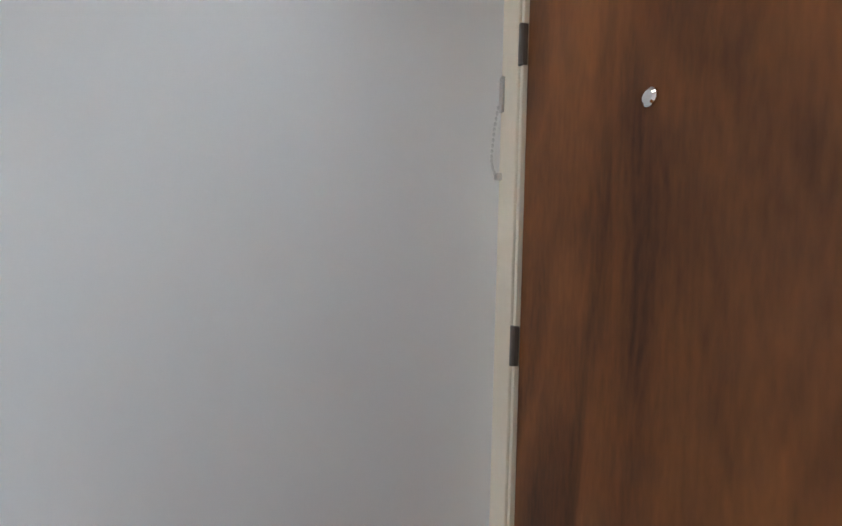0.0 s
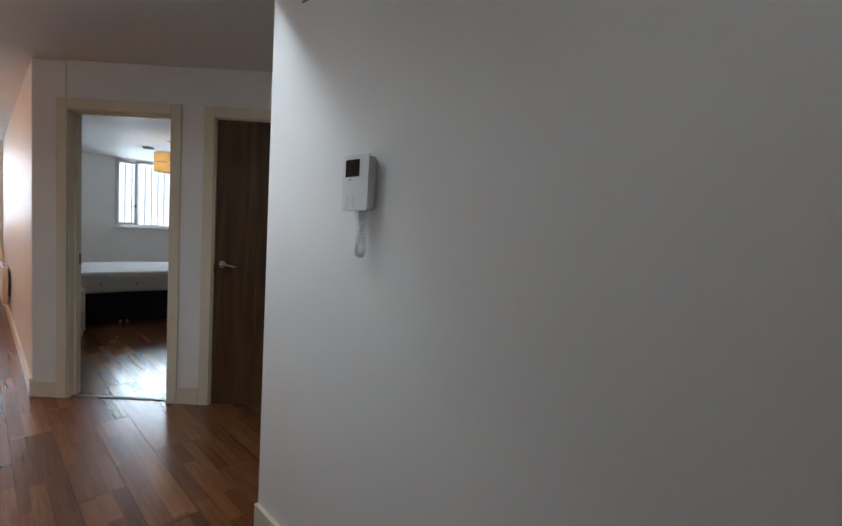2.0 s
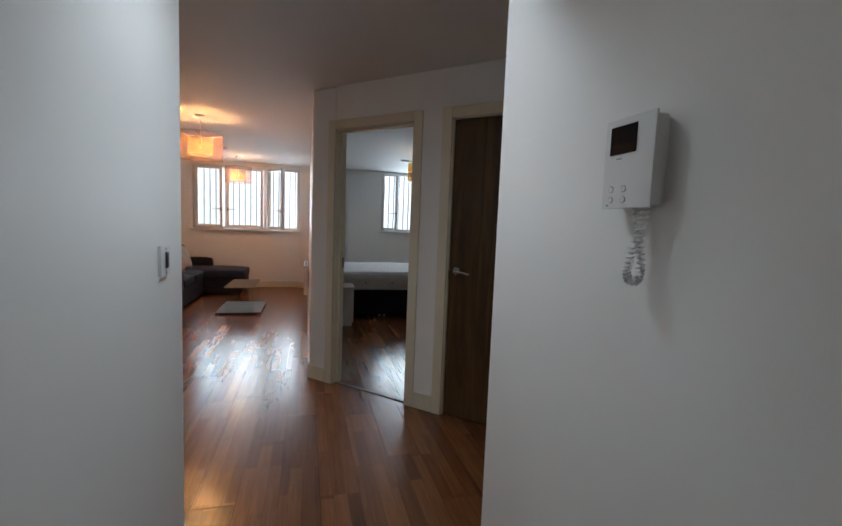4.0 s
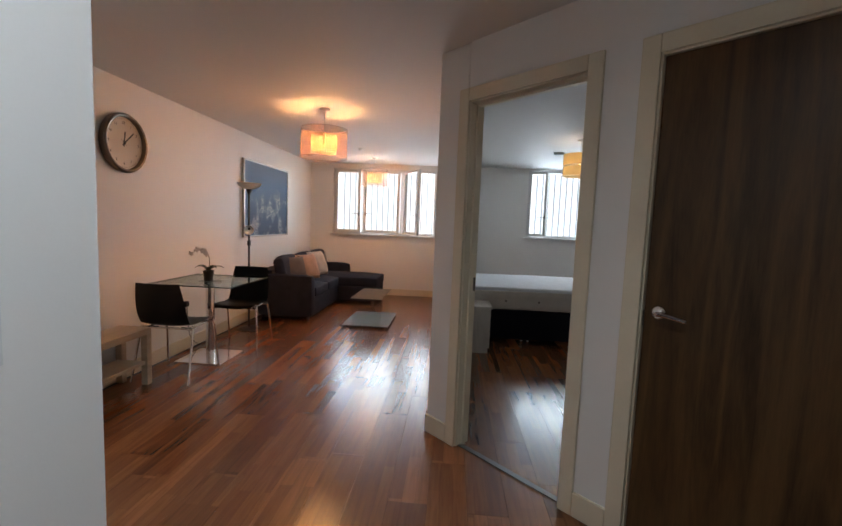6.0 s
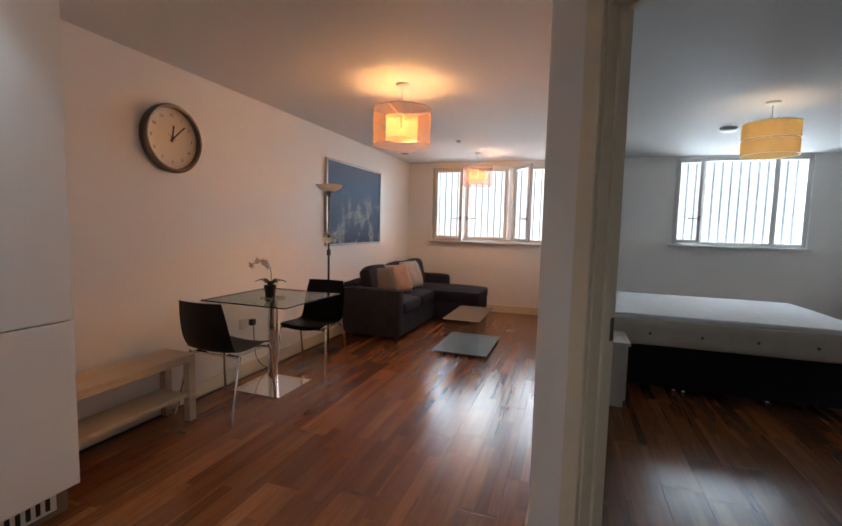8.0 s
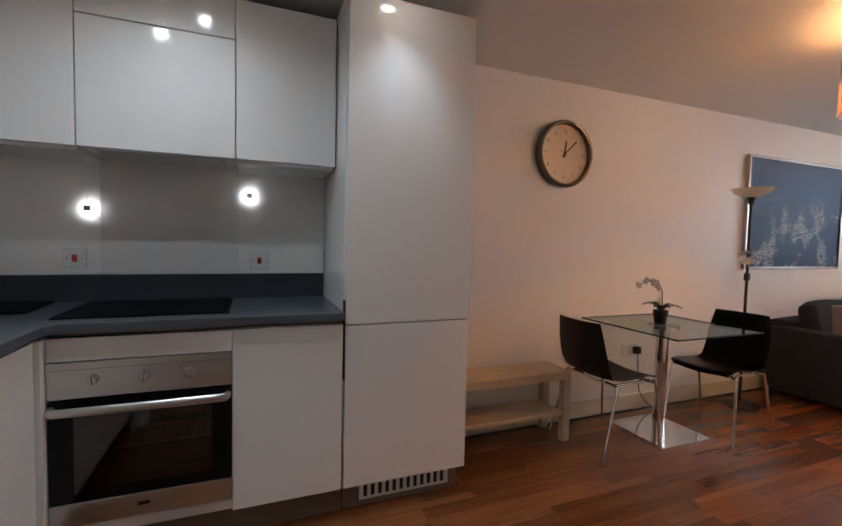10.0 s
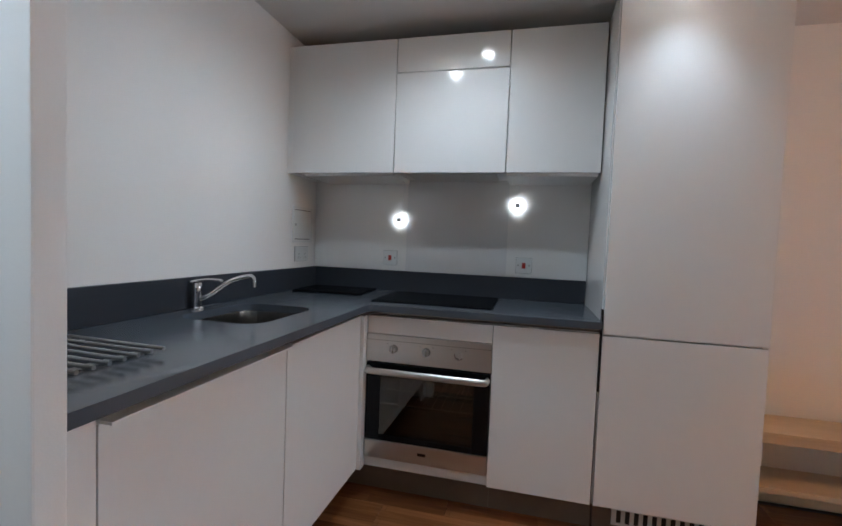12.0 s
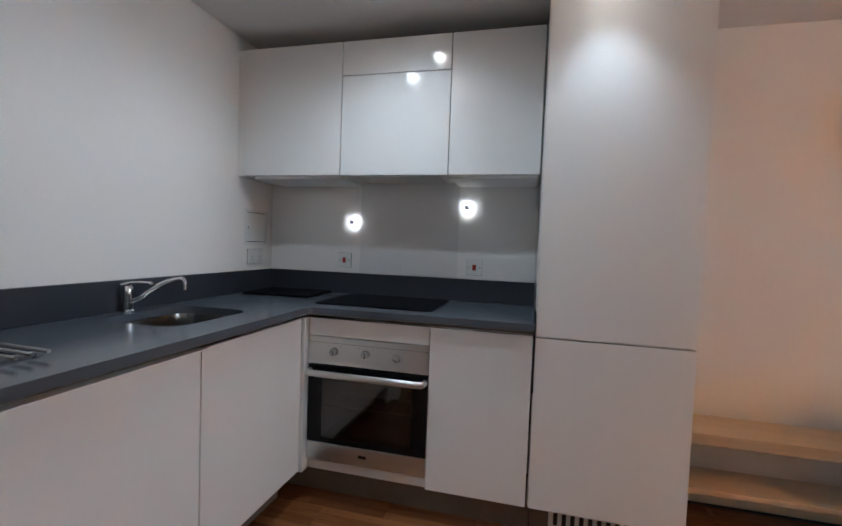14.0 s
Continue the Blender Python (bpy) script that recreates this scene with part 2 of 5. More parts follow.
def veneer(name, dark, light, stretch=(9, 9, 0.7), rough=0.42):
    """Wood veneer with upright grain and darker flames."""
    m, n, l, p = base_nodes(name)
    tc, mp = n.new("ShaderNodeTexCoord"), n.new("ShaderNodeMapping")
    mp.inputs["Scale"].default_value = stretch
    l.new(tc.outputs["Object"], mp.inputs[0])
    a, b = n.new("ShaderNodeTexNoise"), n.new("ShaderNodeTexNoise")
    a.inputs["Scale"].default_value, a.inputs["Detail"].default_value, a.inputs["Distortion"].default_value = 1.0, 3.0, 1.2
    b.inputs["Scale"].default_value, b.inputs["Detail"].default_value = 14.0, 5.0
    l.new(mp.outputs[0], a.inputs["Vector"])
    l.new(mp.outputs[0], b.inputs["Vector"])
    mx = n.new("ShaderNodeMath")
    mx.operation = "MULTIPLY_ADD"
    l.new(b.outputs[0], mx.inputs[0])
    mx.inputs[1].default_value = 0.3
    l.new(a.outputs[0], mx.inputs[2])
    ramp = n.new("ShaderNodeValToRGB")
    e = ramp.color_ramp.elements
    e[0].position, e[0].color = 0.38, (*dark, 1)
    e[1].position, e[1].color = 0.85, (*light, 1)
    l.new(mx.outputs[0], ramp.inputs[0])
    l.new(ramp.outputs[0], p.inputs["Base Color"])
    p.inputs["Roughness"].default_value = rough
    p.inputs["Specular IOR Level"].default_value = 0.28
    bp = n.new("ShaderNodeBump")
    bp.inputs["Strength"].default_value, bp.inputs["Distance"].default_value = 0.04, 0.002
    l.new(b.outputs[0], bp.inputs["Height"])
    l.new(bp.outputs[0], p.inputs["Normal"])
    return m


def city_print(name):
    """A blue dusk print: paler sky above, scattered pale buildings and lights below."""
    m, n, l, p = base_nodes(name)
    tc, sep = n.new("ShaderNodeTexCoord"), n.new("ShaderNodeSeparateXYZ")
    l.new(tc.outputs["Object"], sep.inputs[0])
    grad = n.new("ShaderNodeValToRGB")
    rng = n.new("ShaderNodeMapRange")
    rng.inputs[1].default_value, rng.inputs[2].default_value = 0.0, 0.98
    l.new(sep.outputs[2], rng.inputs[0])
    l.new(rng.outputs[0], grad.inputs[0])
    e = grad.color_ramp.elements
    e[0].position, e[0].color = 0.0, (0.010, 0.032, 0.095, 1)
    e[1].position, e[1].color = 1.0, (0.080, 0.125, 0.22, 1)
    for pos, c in ((0.45, (0.014, 0.050, 0.14, 1)), (0.7, (0.030, 0.085, 0.21, 1))):
        e.new(pos).color = c
    vor, ns = n.new("ShaderNodeTexVoronoi"), n.new("ShaderNodeTexNoise")
    mp = n.new("ShaderNodeMapping")
    mp.inputs["Scale"].default_value = (1, 6, 30)
    l.new(tc.outputs["Object"], mp.inputs[0])
    l.new(mp.outputs[0], vor.inputs["Vector"])
    ns.inputs["Scale"].default_value, ns.inputs["Detail"].default_value = 4.2, 4.0
    l.new(tc.outputs["Object"], ns.inputs["Vector"])
    clump = n.new("ShaderNodeMapRange")
    clump.inputs[1].default_value, clump.inputs[2].default_value = 0.50, 0.60
    l.new(ns.outputs[0], clump.inputs[0])
    spot = n.new("ShaderNodeMapRange")
    spot.inputs[1].default_value, spot.inputs[2].default_value, spot.inputs[3].default_value, spot.inputs[4].default_value = 0.2, 0.62, 1.0, 0.0
    l.new(vor.outputs["Distance"], spot.inputs[0])
    band = n.new("ShaderNodeMapRange")
    band.inputs[1].default_value, band.inputs[2].default_value, band.inputs[3].default_value, band.inputs[4].default_value = 0.50, 0.68, 1.0, 0.0
    l.new(sep.outputs[2], band.inputs[0])
    m1, m2 = n.new("ShaderNodeMath"), n.new("ShaderNodeMath")
    m1.operation = m2.operation = "MULTIPLY"
    l.new(clump.outputs[0], m1.inputs[0])
    l.new(spot.outputs[0], m1.inputs[1])
    l.new(m1.outputs[0], m2.inputs[0])
    l.new(band.outputs[0], m2.inputs[1])
    mix = n.new("ShaderNodeMix")
    mix.data_type = "RGBA"
    l.new(m2.outputs[0], mix.inputs[0])
    l.new(grad.outputs[0], mix.inputs[6])
    mix.inputs[7].default_value = (0.55, 0.6, 0.64, 1)
    l.new(mix.outputs[2], p.inputs["Base Color"])
    p.inputs["Roughness"].default_value = 0.55
    p.inputs["Specular IOR Level"].default_value = 0.2
    return m


PAINT = mat("wall_paint", (0.82, 0.805, 0.78), 0.5, var=0.025, scale=1.6, fine=260, bump=0.05)
CEILING = mat("ceiling_paint", (0.70, 0.69, 0.67), 0.7, var=0.02, scale=1.2, fine=300, bump=0.03)
TRIM = mat("gloss_trim_paint", (0.72, 0.645, 0.50), 0.34, var=0.04, scale=5, fine=60, bump=0.03)
GLOSS = mat("gloss_cabinet_lacquer", (0.82, 0.815, 0.80), 0.10, var=0.012, scale=1.5, fine=30, bump=0.0, coat=0.0, rvar=0.02)
CARCASS = mat("white_carcass_board", (0.80, 0.79, 0.77), 0.4, var=0.03)
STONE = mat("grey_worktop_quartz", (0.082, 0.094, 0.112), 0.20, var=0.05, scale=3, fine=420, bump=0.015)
# same quartz as the worktop, darkened for the shade on upright faces
STONE_SHADED = mat("shaded_worktop_quartz", (0.032, 0.037, 0.047), 0.30, var=0.05, scale=3, fine=420, bump=0.015)
SPLASH = mat("back_painted_glass", (0.84, 0.83, 0.81), 0.10, var=0.01, scale=1, fine=20, bump=0.0, coat=0.5, rvar=0.02)
SPLASH_MID = mat("grey_back_painted_glass", (0.74, 0.74, 0.735), 0.10, var=0.01, scale=1, fine=20, bump=0.0, coat=0.5, rvar=0.02)
DULLSTEEL = mat("dull_trivet_steel", (0.36, 0.36, 0.36), 0.3, 1.0, var=0.08)
STEEL = mat("brushed_steel", (0.64, 0.63, 0.61), 0.30, 1.0, var=0.06, scale=3, fine=160, bump=0.015, stretch=(1, 0.2, 5), rvar=0.03)
CHROME = mat("chrome", (0.78, 0.78, 0.78), 0.08, 1.0, var=0.03, bump=0.0, rvar=0.03)
BLACKGLASS = mat("black_glass", (0.006, 0.006, 0.007), 0.07, var=0.05, bump=0.0, rvar=0.02, spec=0.22)
HOBGLASS = mat("black_hob_glass", (0.005, 0.005, 0.006), 0.12, var=0.05, bump=0.0, rvar=0.04, spec=0.02)
RACKWIRE = mat("pale_wire", (0.72, 0.70, 0.66), 0.3, var=0.04)
KNOBMETAL = mat("satin_knob_metal", (0.62, 0.62, 0.61), 0.28, 1.0, var=0.03)
OVENGLASS = glass("smoked_oven_glass", (0.34, 0.31, 0.25), 0.03, 0.10, 0.6)
CLEARGLASS = glass("clear_bent_glass", (0.95, 0.965, 0.96), 0.01, 0.02, 0.2)
RAIL = mat("brown_anodised_rail", (0.17, 0.145, 0.125), 0.35, 0.5, var=0.06)
DARKVENEER = veneer("dark_walnut_veneer", (0.034, 0.017, 0.007), (0.120, 0.063, 0.025), (12, 12, 1.0), 0.4)
SINKSTEEL = mat("polished_sink_steel", (0.42, 0.41, 0.395), 0.22, 1.0, var=0.06, fine=200, bump=0.01)
DARK = mat("dark_gap", (0.015, 0.014, 0.013), 0.7, var=0.1)
PLINTH = mat("brown_plinth_board", (0.16, 0.12, 0.09), 0.4, var=0.1, scale=10)
PLASTIC = mat("white_plastic", (0.72, 0.73, 0.72), 0.35, var=0.02, fine=300, bump=0.01)
GREYPLASTIC = mat("grey_plastic", (0.32, 0.32, 0.31), 0.45, var=0.05)
BLACKPLASTIC = mat("black_moulded_plastic", (0.012, 0.011, 0.011), 0.38, var=0.15, scale=12, fine=300, bump=0.04)
RED = mat("red_rocker", (0.45, 0.03, 0.02), 0.35, var=0.05)
WALNUT = veneer("walnut_veneer", (0.045, 0.0135, 0.004), (0.25, 0.088, 0.024), (7, 7, 1.5))
BIRCH = veneer("birch_veneer", (0.50, 0.40, 0.28), (0.66, 0.55, 0.41), (2, 0.5, 12), 0.45)
PALEWOOD = veneer("whitewashed_wood", (0.42, 0.38, 0.33), (0.60, 0.55, 0.49), (9, 9, 1), 0.5)
FABRIC = mat("charcoal_sofa_weave", (0.026, 0.028, 0.042), 0.9, var=0.25, scale=9, fine=500, bump=0.35, spec=0.2)
MATTRESS = mat("white_quilted_cotton", (0.70, 0.72, 0.75), 0.85, var=0.05, scale=14, fine=160, bump=0.2, spec=0.2)
BORDER = mat("cream_mattress_border", (0.50, 0.46, 0.40), 0.85, var=0.08, scale=10, fine=200, bump=0.2, spec=0.2)
DIVAN = mat("black_divan_fabric", (0.008, 0.009, 0.014), 0.9, var=0.2, fine=300, bump=0.2, spec=0.2)
CUSHION_GREY = mat("grey_cushion_cloth", (0.16, 0.135, 0.13), 0.9, var=0.12, scale=12, fine=260, bump=0.3, spec=0.2)
CUSHION_PEACH = mat("beige_cushion_cloth", (0.46, 0.29, 0.21), 0.9, var=0.14, scale=9, fine=260, bump=0.3, spec=0.2)
CUSHION_PALE = mat("pale_cushion_cloth", (0.42, 0.36, 0.31), 0.9, var=0.16, scale=9, fine=260, bump=0.3, spec=0.2)
UPVC = mat("white_window_plastic", (0.70, 0.70, 0.69), 0.3, var=0.02, fine=200, bump=0.01)
PANE = glass("window_pane", (0.96, 0.98, 0.98))
TABLEGLASS = glass("table_glass", (0.74, 0.80, 0.79), 0.02, 0.03, 0.45)
ORGANZA = sheer("brown_organza", (0.30, 0.165, 0.085), 0.68, 0.6)
INNER = sheer("amber_inner_shade", (0.13, 0.105, 0.075), 0.50, 0.75)
DRUM = sheer("cream_drum_shade", (0.52, 0.37, 0.17), 0.02, 0.6)
BULB = glow("warm_bulb", (1.0, 0.62, 0.28), 4.0)
SPOTGLOW = glow("downlight_led", (1.0, 0.95, 0.88), 30.0)
CLOCKFACE = mat("cream_clock_face", (0.62, 0.55, 0.44), 0.3, var=0.03, coat=1.0)
DARKMETAL = mat("grey_painted_metal", (0.14, 0.12, 0.10), 0.4, 0.4, var=0.08)
BLACKMETAL = mat("black_painted_metal", (0.014, 0.013, 0.013), 0.4, var=0.1)
BARS = mat("grey_railing_bars", (0.20, 0.22, 0.25), 0.5, 0.2, var=0.05)
PETAL = mat("white_orchid_petal", (0.66, 0.60, 0.56), 0.6, var=0.08)
LEAF = mat("orchid_leaf", (0.035, 0.055, 0.02), 0.45, var=0.2)
PICTURE = city_print("dusk_city_print")
SILVER = mat("silver_frame", (0.42, 0.40, 0.38), 0.35, 0.8, var=0.06)
FLOORWOOD = plank_wood("laminate_floor")
DIAG = Matrix.Translation((DX, DY, 0)) @ Matrix.Rotation(radians(-45), 4, "Z")

# ---- Large structure ----
structure("floor", box(-0.1, 6.1, -2.2, 8.05, -0.16, -0.0125), DARK, "screed under the laminate boards")
structure("ceiling", box(-0.12, 6.1, -2.2, 8.05, CEIL, CEIL + 0.12), CEILING, "matt white plaster ceiling")
structure("ceiling_hall", box(HALL_W, HALL_E, DOOR_Y - 0.02, 0.345, SOFFIT, CEIL - 0.002), CEILING, "lowered white hall ceiling")
structure("wall_west", box(-0.12, 0, -0.12, 8.05, -0.01, CEIL), PAINT)
structure("wall_sink", box(0, 2.000, -0.12, 0, -0.01, CEIL), PAINT)
structure("wall_hall_west", box(2.000, HALL_W, -2.2, 0.635, -0.01, CEIL, bev=0.004), PAINT)
structure("wall_hall_east", box(HALL_E, 3.175, -2.2, 0.35, -0.01, CEIL, bev=0.004), PAINT)
structure("wall_alcove_south", box(3.175, 4.3, 0.25, 0.349, -0.01, CEIL), PAINT)
structure("wall_alcove_east", box(4.2, 4.3, 0.349, 1.1, -0.01, CEIL), PAINT)
structure("wall_bedroom_south", box(4.3, 6.1, 0.9, 1.0, -0.01, CEIL), PAINT)
structure("wall_bedroom_east", box(6.0, 6.1, 1.0, 8.05, -0.01, CEIL), PAINT)
bm = bmesh.new()
bx(bm, LIV_E, 2.65, 2.70, FAR, -0.01, CEIL)
structure("wall_living_east", bm, PAINT)
bm = bmesh.new()
bx(bm, HALL_W, 2.075, DOOR_Y - 0.15, DOOR_Y - 0.012, -0.01, SOFFIT)
bx(bm, 3.06, HALL_E, DOOR_Y - 0.15, DOOR_Y - 0.012, -0.01, SOFFIT)
bx(bm, 2.075, 3.06, DOOR_Y - 0.15, DOOR_Y - 0.012, 2.07, SOFFIT)
structure("wall_entrance", bm, PAINT)
# Window wall with its two openings
LW, BW = (0.42, 2.31, 1.105, 2.28), (3.92, 5.45, 1.16, 2.345)
bm = bmesh.new()
bx(bm, 0, LW[0], FAR, 8.05, -0.01, CEIL)
bx(bm, LW[1], BW[0], FAR, 8.05, -0.01, CEIL)
bx(bm, BW[1], 6.0, FAR, 8.05, -0.01, CEIL)
for w in (LW, BW):
    bx(bm, w[0], w[1], FAR, 8.05, -0.01, w[2])
    bx(bm, w[0], w[1], FAR, 8.05, w[3], CEIL)
structure("wall_north", bm, PAINT)
structure("wall_boxing", box(2.34, LIV_E, 7.72, FAR - 0.001, -0.01, CEIL - 0.001, bev=0.004), PAINT, "boxed pipe chase in the corner")
# Diagonal wall with two door openings, in its own axes: along, through, up
bm = bmesh.new()
bx(bm, -0.185, 0.064, 0, 0.11, -0.01, CEIL - 0.001, bev=0.02, seg=3)
bx(bm, 0.799, 1.071, 0, 0.11, -0.01, CEIL - 0.001)
bx(bm, 1.869, 2.30, 0, 0.11, -0.01, CEIL - 0.001)
bx(bm, 0.064, 0.799, 0, 0.11, 2.05, CEIL - 0.001)
bx(bm, 1.071, 1.869, 0, 0.11, 2.05, CEIL - 0.001)
structure("wall_diagonal", bm, PAINT).matrix_basis = DIAG

# Skirting boards
SKIRT = 0.115


def skirting(x0, x1, y0, y1):
    b = bmesh.new()
    bx(b, x0, x1, y0, y1, 0, SKIRT, bev=0.004)
    return structure("baseboard", b, TRIM, "cream gloss painted skirting board", smooth=True)


skirting(0, 0.017, 2.262, FAR)
skirting(0.017, 2.34, FAR - 0.017, FAR)
skirting(2.323, 2.34, 7.703, FAR - 0.017)
skirting(2.34, LIV_E, 7.703, 7.72)
skirting(LIV_E - 0.017, LIV_E, 2.74, 7.703)
skirting(2.65, 6.0, FAR - 0.017, FAR)
skirting(2.65, 2.667, 3.0, FAR - 0.017)
skirting(HALL_E - 0.017, HALL_E, DOOR_Y, 0.35)
skirting(HALL_W, HALL_W + 0.017, DOOR_Y, 0.635)
b = bmesh.new()
bx(b, -0.185, 0.004, -0.017, 0, 0, SKIRT, bev=0.006, seg=3)
structure("baseboard", b, TRIM, "cream gloss painted skirting board", smooth=True).matrix_basis = DIAG
b = bmesh.new()
bx(b, 0.858, 1.012, -0.017, 0, 0, SKIRT, bev=0.004)
structure("baseboard", b, TRIM, "cream gloss painted skirting board", smooth=True).matrix_basis = DIAG


# ---- Doors ----
def door_frame(ob, s0, s1, top, w=0.072, deep=0.11, material=TRIM):
    """Architraves and linings round an opening from s0 to s1, whose face lies in the plane y = 0."""
    for a, b_, z0, z1 in ((s0 - w, s0, 0, top + w), (s1, s1 + w, 0, top + w), (s0, s1, top, top + w)):
        part("architrave", box(a, b_, -0.018, 0, z0, z1, bev=0.005), material, ob)
    part("lining", box(s0 - 0.014, s0 + 0.006, 0.001, deep, 0, top + 0.014, bev=0.002), material, ob)
    part("lining", box(s1 - 0.006, s1 + 0.014, 0.001, deep, 0, top + 0.014, bev=0.002), material, ob)
    part("lining", box(s0 + 0.0065, s1 - 0.0065, 0.001, deep, top - 0.006, top + 0.014, bev=0.002), material, ob)


def lever(ob, s, y, z, sign):
    """A chrome lever on a round rose."""
    leaf_handle = part("door_handle", lathe(bmesh.new(), ((0.0, 0.0), (0.026, 0.0), (0.026, 0.006), (0.022, 0.009), (0.0, 0.009))), CHROME, ob, "satin chrome lever on a round rose")
    leaf_handle.matrix_basis = Matrix.Translation((s, y, z)) @ Matrix.Rotation(radians(90), 4, "X")
    grip = tube(bmesh.new(), smooth_line([(s, y - 0.008, z), (s, y - 0.035, z), (s + sign * 0.012, y - 0.05, z), (s + sign * 0.05, y - 0.052, z - 0.002), (s + sign * 0.115, y - 0.050, z - 0.012)]), 0.0085, 10)
    part("lever", grip, CHROME, ob, "satin chrome lever")


# Entrance door, seen from inside; axes: along -x from the hinge side
ent = thing("door_1", "closed walnut veneer entrance door in a cream painted frame", "door", kind="structure", local=True)
ent.matrix_basis = Matrix.Translation((2.965, DOOR_Y, 0)) @ Matrix.Rotation(radians(180), 4, "Z")
for a, b_, z0, z1 in ((-0.092, -0.012, 0, 2.12), (0.804, 0.885, 0, 2.12), (-0.012, 0.804, 2.045, 2.12)):
    part("architrave", box(a, b_, -0.016, 0.012, z0, z1, bev=0.005), TRIM, ent)
part("door_stop", box(-0.012, 0.0, -0.010, 0.03, 0, 2.045, bev=0.003), TRIM, ent)
part("leaf", box(0.002, 0.80, 0.0, 0.044, 0.006, 2.04, bev=0.002), WALNUT, ent, "walnut veneer leaf with upright grain")
for z in (1.698, 1.056, 0.22):
    h = part("hinge", box(-0.010, 0.003, -0.013, -0.001, z, z + 0.086, bev=0.001), DARKMETAL, ent, "dark steel butt hinge")
    b = bmesh.new()
    cyl(b, (-0.004, -0.013, z), 0.006, 0.086, "z", 12)
    part("knuckle", b, DARKMETAL, h)
b = lathe(bmesh.new(), ((0.0, 0.0), (0.013, 0.0), (0.013, 0.004), (0.009, 0.007), (0.0, 0.006)), seg=24)
v = part("door_viewer", b, CHROME, ent, "small chrome door viewer")
v.matrix_basis = Matrix.Translation((0.35, -0.001, 1.512)) @ Matrix.Rotation(radians(90), 4, "X")
chain = thing("security_chain", "loose steel security chain hanging beside the entrance door", "door chain", at=(3.05, DOOR_Y + 0.02, 1.45))
part("keeper", box(3.036, 3.05, DOOR_Y + 0.0165, DOOR_Y + 0.024, 1.62, 1.70, bev=0.002), STEEL, chain)
sag = smooth_line([(3.045, DOOR_Y + 0.028, 1.63), (3.051, DOOR_Y + 0.034, 1.57), (3.053, DOOR_Y + 0.037, 1.51), (3.045, DOOR_Y + 0.03, 1.475)], 10)
for i in range(0, len(sag) - 1, 2):
    b = bmesh.new()
    bmesh.ops.create_uvsphere(b, u_segments=8, v_segments=6, radius=0.0035, matrix=Matrix.Translation(sag[i]) @ Matrix.Diagonal((0.6, 1, 1.5, 1)))
    part("chain_link", b, STEEL, chain)
part("bolt_end", box(3.037, 3.053, DOOR_Y + 0.0165, DOOR_Y + 0.03, 1.465, 1.482, bev=0.003), STEEL, chain)

# Bedroom doorway, open
dw = thing("door_2", "open bedroom doorway with a cream painted frame", "doorway", kind="structure", local=True)
dw.matrix_basis = DIAG
door_frame(dw, 0.078, 0.785, 2.035)
part("door_stop", box(0.0845, 0.097, 0.045, 0.075, 0, 2.028, bev=0.002), TRIM, dw)
part("door_stop", box(0.766, 0.7785, 0.045, 0.075, 0, 2.028, bev=0.002), TRIM, dw)
part("door_stop", box(0.0975, 0.7655, 0.045, 0.075, 2.014, 2.028, bev=0.002), TRIM, dw)
part("strike_plate", box(0.0842, 0.087, 0.082, 0.104, 0.95, 1.03), DARKMETAL, dw, "dark metal strike plate")
part("threshold_strip", box(0.085, 0.778, 0.02, 0.055, 0.0, 0.006, bev=0.002), DARKMETAL, dw, "dark metal threshold strip")
# Closed dark door
dd = thing("door_3", "closed dark walnut veneer door with a chrome lever", "door", kind="structure", local=True)
dd.matrix_basis = DIAG
door_frame(dd, 1.085, 1.855, 2.035)
part("leaf", box(1.093, 1.847, 0.018, 0.06, 0.006, 2.027, bev=0.002), DARKVENEER, dd, "dark walnut veneer leaf")
part("latch", box(1.0912, 1.0945, 0.010, 0.020, 0.955, 1.02), DARKMETAL, dd)
lever(dd, 1.15, 0.017, 1.02, 1)

